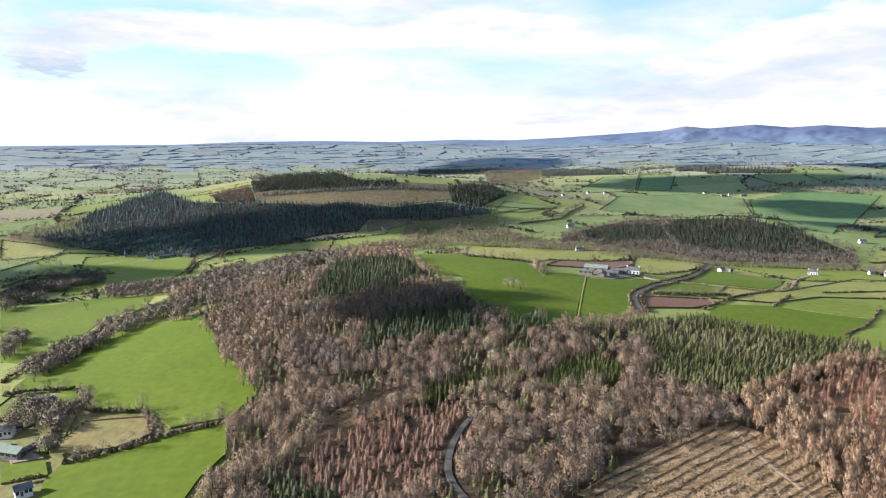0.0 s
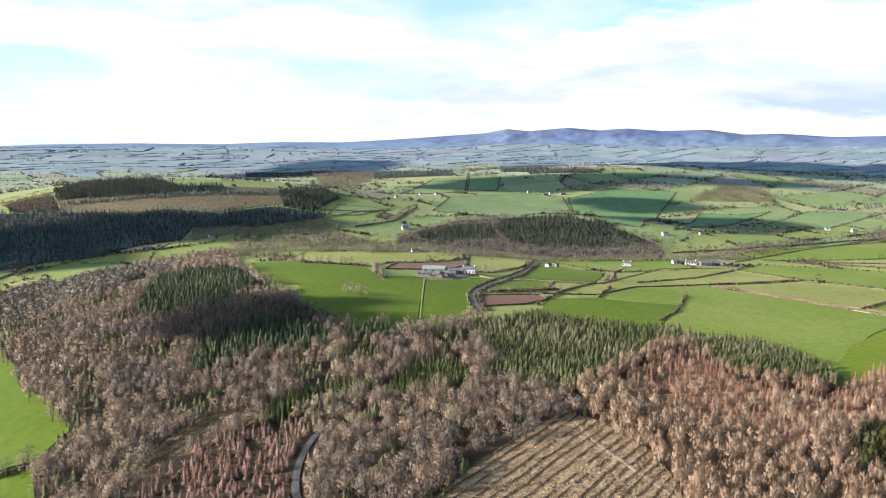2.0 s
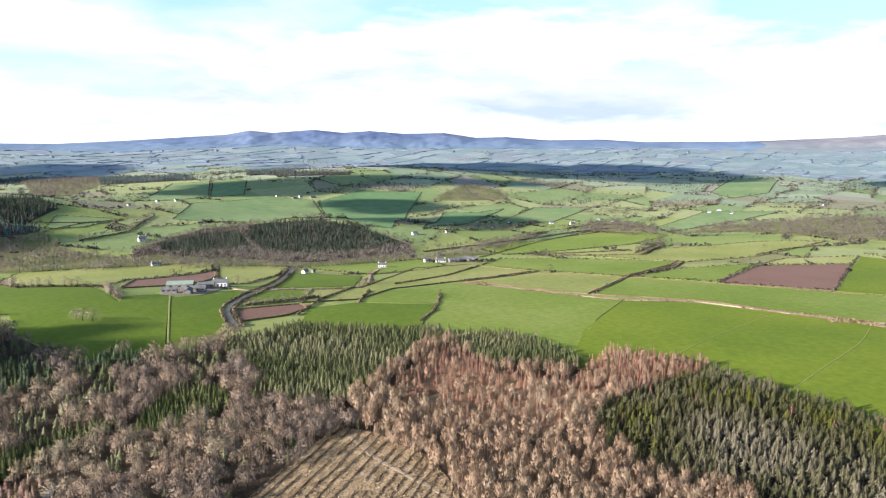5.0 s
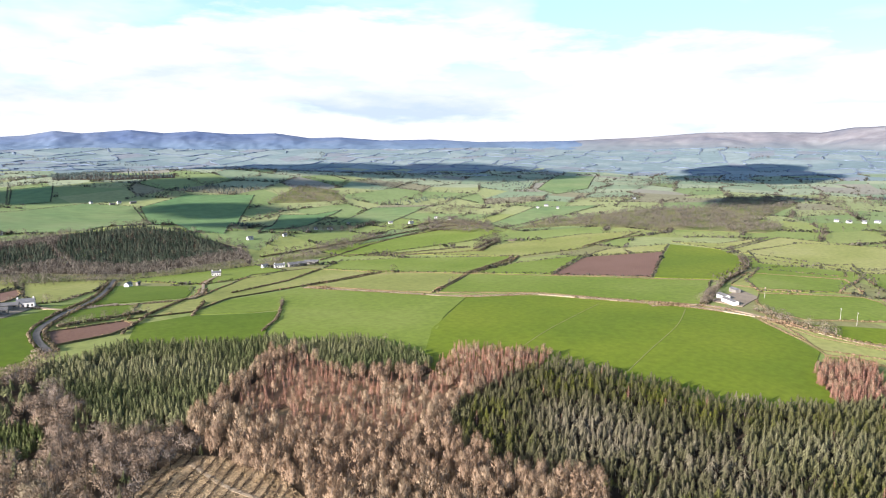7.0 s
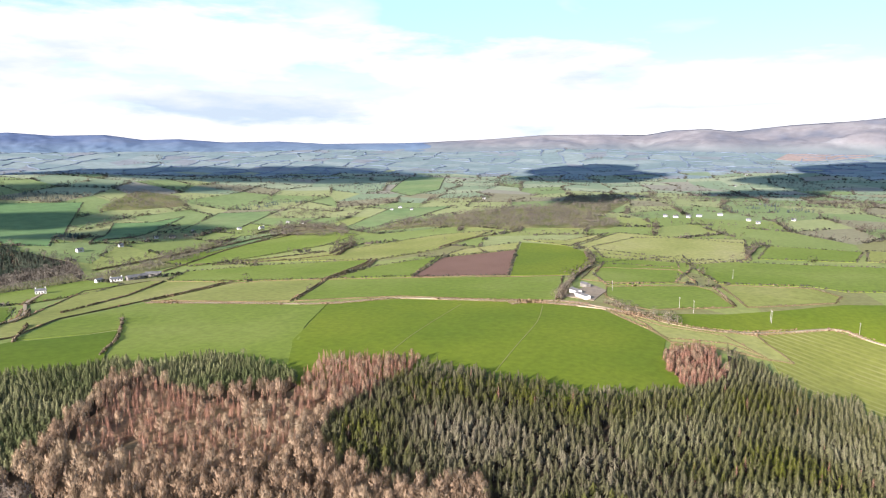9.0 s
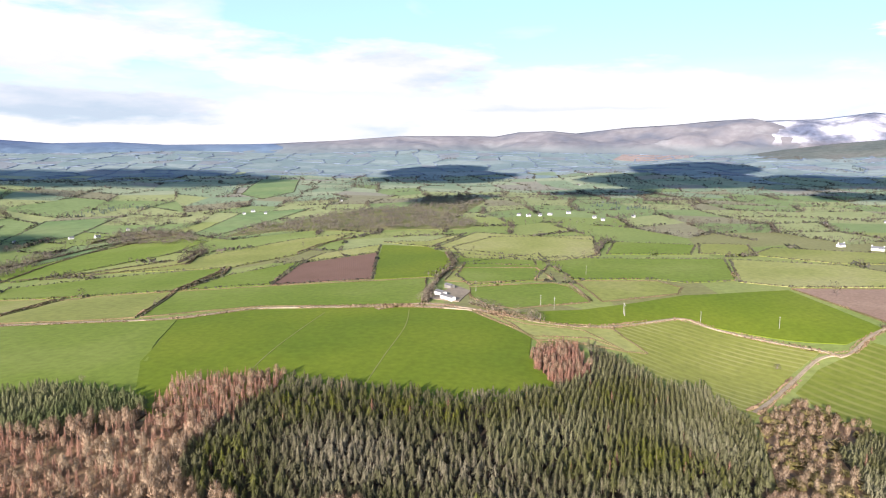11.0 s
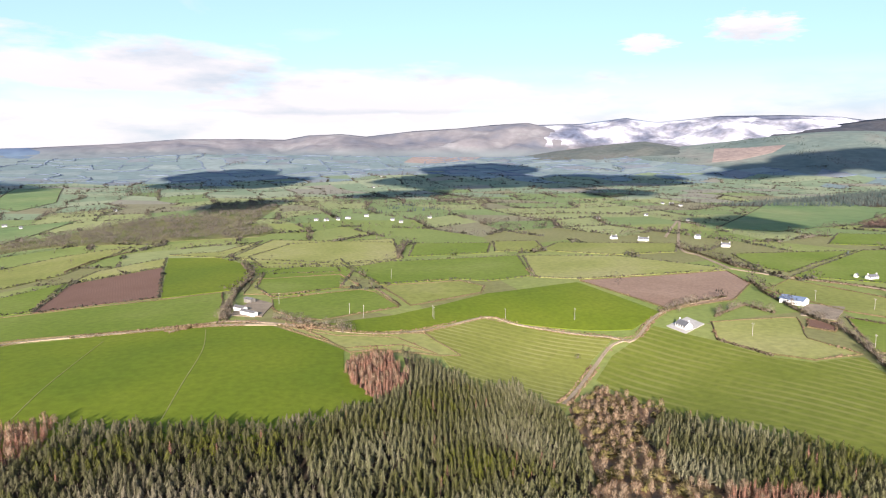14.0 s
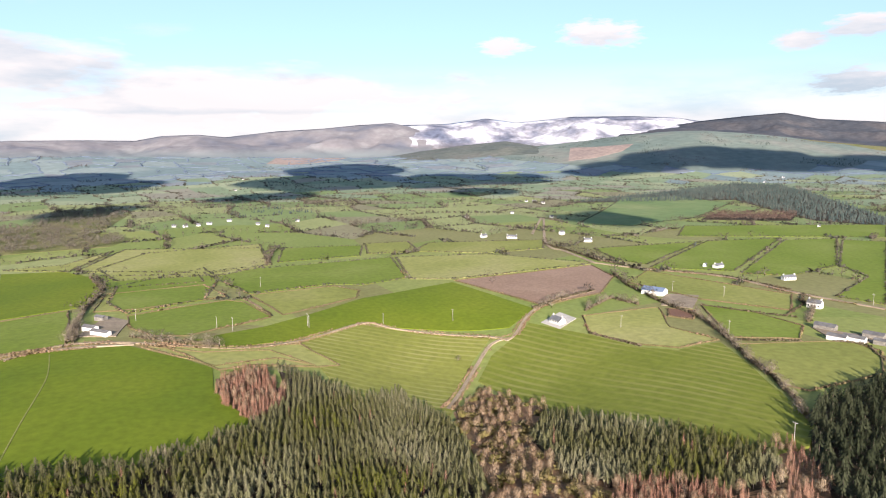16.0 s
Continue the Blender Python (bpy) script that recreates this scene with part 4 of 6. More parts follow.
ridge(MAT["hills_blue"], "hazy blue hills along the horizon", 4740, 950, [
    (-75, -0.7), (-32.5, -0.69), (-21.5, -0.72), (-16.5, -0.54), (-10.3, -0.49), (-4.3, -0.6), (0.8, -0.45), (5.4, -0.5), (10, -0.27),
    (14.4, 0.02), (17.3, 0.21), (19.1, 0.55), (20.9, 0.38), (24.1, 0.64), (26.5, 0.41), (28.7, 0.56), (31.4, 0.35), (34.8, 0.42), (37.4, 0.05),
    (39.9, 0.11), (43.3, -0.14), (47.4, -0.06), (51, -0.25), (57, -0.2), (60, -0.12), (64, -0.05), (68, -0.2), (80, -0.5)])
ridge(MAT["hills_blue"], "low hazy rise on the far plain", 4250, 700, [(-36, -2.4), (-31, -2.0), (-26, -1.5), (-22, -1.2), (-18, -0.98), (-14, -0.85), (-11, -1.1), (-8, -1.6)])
ridge(MAT["hills_heath"], "pinkish brown heather hills paled by painted haze", 4640, 880, [
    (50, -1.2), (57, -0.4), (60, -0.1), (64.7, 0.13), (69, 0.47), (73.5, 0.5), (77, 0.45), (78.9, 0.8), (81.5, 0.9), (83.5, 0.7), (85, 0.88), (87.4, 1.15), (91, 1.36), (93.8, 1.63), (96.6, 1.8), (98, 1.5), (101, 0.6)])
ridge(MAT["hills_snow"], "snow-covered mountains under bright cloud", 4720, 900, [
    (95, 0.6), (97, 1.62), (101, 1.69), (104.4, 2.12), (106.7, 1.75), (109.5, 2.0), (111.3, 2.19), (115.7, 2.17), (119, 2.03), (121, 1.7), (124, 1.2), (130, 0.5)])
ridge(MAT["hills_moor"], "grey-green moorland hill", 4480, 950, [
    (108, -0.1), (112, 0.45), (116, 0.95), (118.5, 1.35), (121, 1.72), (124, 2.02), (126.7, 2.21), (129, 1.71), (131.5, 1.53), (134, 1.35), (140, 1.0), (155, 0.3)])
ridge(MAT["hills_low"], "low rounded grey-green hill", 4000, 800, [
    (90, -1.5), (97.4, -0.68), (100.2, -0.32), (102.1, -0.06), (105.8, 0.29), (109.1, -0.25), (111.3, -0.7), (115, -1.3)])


FAR_HEDGE = []


def bank(ring):
    """A low grassy bank round a field; round a far one, a hedge."""
    if math.hypot(sum(q[0] for q in ring) / len(ring), sum(q[1] for q in ring) / len(ring)) > 720:
        FAR_HEDGE.append(ring + ring[:1])
        return
    pts = soften(ring, 11, 1.5)
    bm, rows = bmesh.new(), []
    n = len(pts)
    for i, (x, y) in enumerate(pts):
        (x0, y0), (x1, y1) = pts[i - 1], pts[(i + 1) % n]
        d = Vector((x1 - x0, y1 - y0)).normalized()
        w = 0.6 + 0.5 * noise.noise((x / 17, y / 17, 5))
        h = 0.2 + 0.5 * noise.noise((x / 13, y / 13, 2))
        z = float(height(x, y)) + 0.08
        rows.append([bm.verts.new((x - d.y * s * w, y + d.x * s * w, z + k)) for s, k in ((-1, -0.3), (-0.5, 0.5 + h * 0.7), (0.5, 0.5 + h * 0.7), (1, -0.3))])
    px, py = np.array([q[0] for q in pts]), np.array([q[1] for q in pts])
    wood = np.zeros(n, bool)
    for _, other in STANDS:
        for dx, dy in ((0, 0), (5, 0), (-5, 0), (0, 5), (0, -5)):
            wood |= inside(px + dx, py + dy, other)
    for i in range(n):
        if wood[i] or wood[(i + 1) % n]:
            continue
        for j in range(3):
            bm.faces.new((rows[i][j], rows[i][j + 1], rows[(i + 1) % n][j + 1], rows[(i + 1) % n][j]))
    loose = [v for v in bm.verts if not v.link_faces]
    bmesh.ops.delete(bm, geom=loose, context="VERTS")
    bmesh.ops.recalc_face_normals(bm, faces=bm.faces[:])
    me = bpy.data.meshes.new("field_bank")
    bm.to_mesh(me)
    bm.free()
    me.materials.append(MAT["bank"])
    tagged(new("field_bank", me), "low dry-grass bank round a field", "bank", kind="structure")


def along(line, step, sway, rng):
    """Points along a line, swaying to its sides."""
    out = []
    for (x0, y0), (x1, y1) in zip(line, line[1:]):
        n = max(1, int(math.hypot(x1 - x0, y1 - y0) / step))
        for i in range(n):
            k = (i + rng.uniform(0, 1)) / n
            out.append((x0 + (x1 - x0) * k + rng.normal(0, sway), y0 + (y1 - y0) * k + rng.normal(0, sway)))
    return out


HEDGE_SEED = [100]


def hedge(kind, line):
    HEDGE_SEED[0] += 1
    rng = np.random.default_rng(HEDGE_SEED[0])
    tree = kind == "treeline"
    pts = along(line, 1.3, 0.35, rng)
    sp = np.array([(x, y, s, s) for (x, y), s in zip(pts, rng.uniform(0.7, 1.35, len(pts)) if kind == "treeline" else rng.uniform(0.55, 1.0, len(pts)))])
    ob = plant_mass("hedge", sp, SHAPES["bush"], [MAT["bark"], MAT["hedge"]], rng)
    tagged(ob, "ragged dark hedge along a field edge" if not tree else "overgrown hedge below a row of bare trees", "hedge", "field hedges")
    if tree:
        pts = along(line, 5.2, 1.4, rng)
        for x, y in pts:
            lone_tree(x, y, rng.uniform(0.5, 1.1))


def wayside(line, says, side, gap):
    """Scrubby bushes in broken rows along a lane or a bank."""
    HEDGE_SEED[0] += 1
    rng = np.random.default_rng(HEDGE_SEED[0])
    pts = np.array(along(line, gap, 0.5, rng))
    thick = np.array([noise.noise((x / 28, y / 28, 4.0)) for x, y in pts])
    keep = thick > (-0.22 if side else -0.05)
    for ring in [r for k, r in STANDS]:
        keep &= ~inside(pts[:, 0], pts[:, 1], ring)
    if keep.sum() < 6:
        return
    s = rng.uniform(0.25, 0.6, len(pts)) + 0.6 * np.maximum(thick, 0)
    sp = np.stack([pts[:, 0], pts[:, 1], s, s * 1.1], -1)[keep]
    sp = sp[np.hypot(sp[:, 0], sp[:, 1]) < 760]
    if len(sp) < 6:
        return
    ob = plant_mass("hedge", sp, SHAPES["bush"], [MAT["bark"], MAT["scrub" if rng.uniform() < 0.8 else "hedge"]], rng)
    tagged(ob, says, "hedge", "field hedges")


TREE_PARENTS = []


def tree_meshes():
    """Trunk and crown of a few bare trees, shared by all the single ones."""
    for i in range(5):
        sv, st, ss, sn = bare_tree(rr, rr.uniform(7.5, 9.5), rr.uniform(3.4, 4.4), 420, 7, -0.3, 0.4, girth=(0.24, 0.42))
        pair = []
        for slot, nm, mat in ((0, "trunk", MAT["bark"]), (1, "crown", MAT["twigs_single"])):
            t = st[ss == slot]
            used, back = np.unique(t, return_inverse=True)
            pair.append(arrays_mesh(nm, sv[used], back.reshape(-1, 3), np.zeros(len(t)), [mat], None, sn[used]))
        TREE_PARENTS.append(pair)


LONE = random.Random(11)


FAR_TREES = []


def lone_tree(x, y, size):
    if math.hypot(x - HUB[0], y - HUB[1]) > 620:
        FAR_TREES.append((x, y, size * 1.1, size * 1.2))
        return
    pair = LONE.choice(TREE_PARENTS)
    top = new("tree", None)
    top.matrix_world = pose(x, y, float(height(x, y)) + 0.15, 0, 0, LONE.uniform(0, 360)) @ Matrix.Scale(size, 4)
    for nm, me in zip(("trunk", "crown"), pair):
        ob = new(nm, me)
        ob.parent = top
    tagged(top, "leafless spreading tree beside a field" if size > 0.6 else "small bare tree in a hedge", "tree", "single trees")


tree_meshes()


def part(name, bm, mat, parent, label=""):
    me = bpy.data.meshes.new(name)
    bmesh.ops.recalc_face_normals(bm, faces=bm.faces[:])
    bm.to_mesh(me)
    bm.free()
    me.materials.append(mat)
    ob = new(name, me)
    ob.parent = parent
    return tagged(ob, label) if label else ob


def box(bm, x0, x1, y0, y1, z0, z1):
    m = Matrix.Translation(((x0 + x1) / 2, (y0 + y1) / 2, (z0 + z1) / 2)) @ Matrix.Diagonal((x1 - x0, y1 - y0, z1 - z0, 1))
    bmesh.ops.create_cube(bm, size=1.0, matrix=m)
    return bm


def gable_walls(L, W, H, rise):
    """Four walls with gable ends, rising from below the ground."""
    bm = bmesh.new()
    x, y = L / 2, W / 2
    v = [bm.verts.new(q) for q in ((-x, -y, -1.2), (x, -y, -1.2), (x, y, -1.2), (-x, y, -1.2), (-x, -y, H), (x, -y, H), (x, y, H), (-x, y, H), (-x, 0, H + rise), (x, 0, H + rise))]
    for f in ((0, 1, 5, 4), (2, 3, 7, 6), (1, 2, 6, 9, 5), (3, 0, 4, 8, 7), (4, 5, 9, 8), (6, 7, 8, 9), (3, 2, 1, 0)):
        bm.faces.new([v[i] for i in f])
    return bm


def gable_roof(L, W, H, rise, over=0.35, thick=0.22):
    bm = bmesh.new()
    x, y, drop = L / 2 + over, W / 2 + over, over * rise / (W / 2)
    ring = [(-y, H - drop + 0.1), (0, H + rise + 0.1), (y, H - drop + 0.1), (y, H - drop + thick), (0, H + rise + thick + 0.1), (-y, H - drop + thick)]
    a = [bm.verts.new((-x, p, q)) for p, q in ring]
    b = [bm.verts.new((x, p, q)) for p, q in ring]
    for i in range(6):
        bm.faces.new((a[i], a[(i + 1) % 6], b[(i + 1) % 6], b[i]))
    for e in (a, b):
        bm.faces.new((e[0], e[1], e[4], e[5]))
        bm.faces.new((e[1], e[2], e[3], e[4]))
    return bm


STYLE = {   # walls, roof, label, category
    "cottage": ("white", "slate", "white-rendered farmhouse with a grey slate roof", "house"),
    "barn": ("stone", "grey_sheet", "grey farm barn with a sheeted roof", "barn"),
    "white_shed": ("white", "grey_sheet", "low white farm shed with a grey roof", "shed"),
    "green_barn": ("stone", "green_sheet", "farm shed with a dull green metal roof", "barn"),
    "blue_barn": ("white", "blue_sheet", "long white shed with a blue-grey roof", "shed"),
}
BUILT = {}


def building(style, x, y, L, W, H, turn):
    """A gabled building; alike ones share their meshes."""
    top = new({"cottage": "house"}.get(style, style.split("_")[-1]), None)
    top.matrix_world = pose(x, y, float(height(x, y)) + 0.28, 0, 0, turn)
    walls, roof, label, category = STYLE[style]
    rise = W * (0.36 if style == "cottage" else 0.22)
    key = (style, L, W, H)
    if key in BUILT:
        for o in BUILT[key].children:
            twin = new(o.name.split(".")[0], o.data)
            twin.parent = top
    else:
        BUILT[key] = top
        part("wall", gable_walls(L, W, H, rise), MAT[walls], top)
        part("roof", gable_roof(L, W, H, rise), MAT[roof], top)
        if style == "cottage":
            for cx in (-L / 2 + 0.6, L / 2 - 0.6) if L > 8.8 else ():
                part("chimney", box(bmesh.new(), cx - 0.5, cx + 0.5, -0.4, 0.4, H + rise - 0.6, H + rise + 1.3), MAT["white"], top)
            for side in (-1, 1):
                for floor in range(2 if H > 4.5 else 1):
                    for k in range(4):
                        if k == 1 and floor == 0 and side == -1:
                            continue
                        cx, z = -L / 2 + L * (k + 0.5) / 4, 0.9 + 2.6 * floor
                        part("window", box(bmesh.new(), cx - 0.6, cx + 0.6, *sorted((side * (W / 2 - 0.1), side * (W / 2 + 0.04))), z, z + 1.3), MAT["glass"], top)
            cx = -L / 2 + L * 1.5 / 4
            part("door", box(bmesh.new(), cx - 0.5, cx + 0.5, -W / 2 - 0.04, -W / 2 + 0.1, 0, 2.05), MAT["door"], top)
        else:
            part("door", box(bmesh.new(), L / 2 - 0.1, L / 2 + 0.05, -W * 0.22, W * 0.22, 0, min(3.4, H - 0.3)), MAT["door"], top, "wide dark barn door")
            for k in range(3):
                cx = -L / 2 + L * (k + 0.5) / 3
                part("opening", box(bmesh.new(), cx - 1.0, cx + 1.0, -W / 2 - 0.04, -W / 2 + 0.1, H * 0.45, H * 0.8), MAT["glass"], top)
    tagged(top, label + (" and two storeys" if style == "cottage" and H > 4.5 else ""), category, {"house": "farmhouses"}.get(category, "farm buildings"))


def utility_pole(x, y):
    top = new("utility_pole", None)
    top.matrix_world = pose(x, y, float(height(x, y)) + 0.2, 0, 0, 25)
    bm = bmesh.new()
    bmesh.ops.create_cone(bm, cap_ends=True, segments=8, radius1=0.18, radius2=0.11, depth=9.5, matrix=Matrix.Translation((0, 0, 4.25)))
    part("pole", bm, MAT["pole"], top)
    part("crossarm", box(bmesh.new(), -1.1, 1.1, -0.08, 0.08, 8.3, 8.5), MAT["pole"], top)
    for k in (-0.95, 0, 0.95):
        bm = bmesh.new()
        bmesh.ops.create_cone(bm, cap_ends=True, segments=6, radius1=0.09, radius2=0.05, depth=0.3, matrix=Matrix.Translation((k, 0, 8.65)))
        part("insulator", bm, MAT["white"], top)
    tagged(top, "weathered wooden pole of an overhead line", "pole", "utility poles")


def brash_litter(ring, many):
    """Loose sticks and stubs over a felled patch."""
    rng = np.random.default_rng(many)
    xs, ys = [q[0] for q in ring], [q[1] for q in ring]
    px, py = rng.uniform(min(xs), max(xs), many * 3), rng.uniform(min(ys), max(ys), many * 3)
    ok = inside(px, py, ring)
    px, py = px[ok][:many], py[ok][:many]
    n = len(px)
    c = np.stack([px, py, height(px, py) + 0.47 + rng.uniform(0, 0.45, n)], -1)
    a = rng.uniform(0, 6.283, n)
    d = np.stack([np.cos(a), np.sin(a), rng.normal(0, 0.25, n)], -1) * rng.uniform(0.3, 1.1, n)[:, None]
    s = np.stack([-np.sin(a), np.cos(a), rng.normal(0, 0.5, n)], -1) * rng.uniform(0.05, 0.16, n)[:, None]
    V = np.stack([c - d - s, c - d + s, c + d], 1).reshape(-1, 3)
    me = arrays_mesh("felling_litter", V, np.arange(3 * n).reshape(-1, 3), rng.uniform(0, 1, n) > 0.25, [MAT["brash_heap"], MAT["brash"]])
    tagged(new("felling_litter", me), "loose sticks and stubs left after felling", "brushwood", kind="stuff")


def brush_heaps(ring, turn, gap):
    """Long heaps of cut branches lying side by side across a felled patch."""
    c, s = math.cos(radians(turn)), math.sin(radians(turn))
    us, vs = [x * c + y * s for x, y in ring], [y * c - x * s for x, y in ring]
    v = min(vs) + gap * 0.6
    while v < max(vs):
        HEDGE_SEED[0] += 1
        rng, rnd = np.random.default_rng(HEDGE_SEED[0]), random.Random(HEDGE_SEED[0])
        u = np.arange(min(us), max(us), 0.085)
        w = v + 0.9 * np.array([noise.noise((a / 16, v / 5, 2.0)) for a in u]) + rng.normal(0, 0.17, len(u))
        x, y = u * c - w * s, u * s + w * c
        thin = np.array([noise.noise((a / 7, b / 7, 3.0)) for a, b in zip(x, y)]) > -0.42
        x, y = x[inside(x, y, ring) & thin], y[inside(x, y, ring) & thin]
        v += gap * rnd.uniform(0.8, 1.25)
        if len(x) < 120:
            continue
        n = len(x)
        q = np.stack([x, y, height(x, y) + 0.45 + rng.uniform(0, 0.35, n)], -1)
        d = rng.normal(0, 1, (n, 3)) * (1, 1, 0.35)
        d *= (rng.uniform(0.25, 0.65, n) / np.linalg.norm(d, axis=1))[:, None]
        e = np.cross(d, rng.normal(0, 1, (n, 3)))
        e *= (rng.uniform(0.07, 0.17, n) / np.linalg.norm(e, axis=1))[:, None]
        V = np.stack([q - d - e, q - d + e, q + d], 1).reshape(-1, 3)
        me = arrays_mesh("brush_heap", V, np.arange(3 * n).reshape(-1, 3), np.zeros(n), [MAT["brash_heap"]])
        tagged(new("brush_heap", me), "long dark heap of cut branches on felled ground", "brush heap", kind="stuff")


def cloud(alt, lumps):
    """A cloud overhead that shades the land. lumps: middle and half widths of the shade on the ground."""
    bm, rnd = bmesh.new(), random.Random(len(lumps) + int(lumps[0][0]))
    for x, y, rx, ry, turn in lumps:
        c = Vector((x, y, float(height(x, y)))) + SUN_FROM * (alt / SUN_FROM.z)
        for k in range(9):
            a, e = rnd.uniform(0, 6.28), rnd.uniform(0, 0.75) ** 0.5
            s = rnd.uniform(0.45, 0.7)
            m = Matrix.Translation(c) @ Matrix.Rotation(radians(turn), 4, "Z") @ Matrix.Translation((rx * e * math.cos(a) * 0.7, ry * e * math.sin(a) * 0.7, rnd.uniform(-6, 10))) @ Matrix.Diagonal((rx * s, ry * s, min(rx, ry, 90) * 0.3 * s, 1))
            bmesh.ops.create_icosphere(bm, subdivisions=2, radius=1.0, matrix=m)
    for v in bm.verts:
        n = noise.noise_vector(v.co / 60.0)
        v.co += Vector((n.x, n.y, n.z * 0.3)) * min(26, 0.35 * lumps[0][2])
    for f in bm.faces:
        f.smooth = True
    me = bpy.data.meshes.new("cloud")
    bm.to_mesh(me)
    bm.free()
    me.materials.append(MAT["cloud"])
    tagged(new("cloud", me), "broken white cumulus cloud high over the farmland", "cloud", kind="structure")


cloud(600, [(-440, 960, 120, 62, 8), (-250, 965, 150, 75, 4), (-330, 1030, 120, 40, 10), (-110, 1010, 120, 45, 8), (20, 1040, 80, 40, 12), (-180, 1060, 90, 26, 6)])
cloud(1250, [(817, 1543, 412, 75, -16), (1619, 1778, 694, 734, 6), (2167, 1946, 167, 186, -50), (133, 2591, 628, 245, 50)])
cloud(650, [(740, 1290, 120, 90, -10), (571, 1534, 279, 82, -14), (732, 1073, 142, 137, 18)])
cloud(800, [(2782, -152, 292, 557, -93), (2379, 31, 249, 266, -100), (1929, 157, 137, 212, -113), (2396, -314, 217, 322, -97), (2475, -577, 257, 293, -105), (1900, -392, 110, 142, -109)])
cloud(1000, [(2522, -1035, 150, 170, -105), (2601, -1238, 200, 230, -105), (2649, -1488, 260, 260, -105), (2511, -1653, 260, 260, -105), (2357, -1811, 260, 260, -105), (2292, -2001, 240, 260, -105)])
cloud(750, [(2550, 966, 291, 449, -102), (2396, 716, 221, 306, -110)])
cloud(700, [(1550, 508, 109, 163, -112)])
cloud(700, [(1207, -452, 70, 122, -104)])
cloud(600, [(-430, 761, 116, 64, 1), (-419, 668, 50, 42, 0)])
# low unseen cloud, added to darken the hilltop wood and the field beside it
cloud(300, [(-2, 445, 34, 30, 0), (23, 428, 26, 22, 0), (41, 450, 26, 16, -13), (-31, 427, 24, 26, 10)])


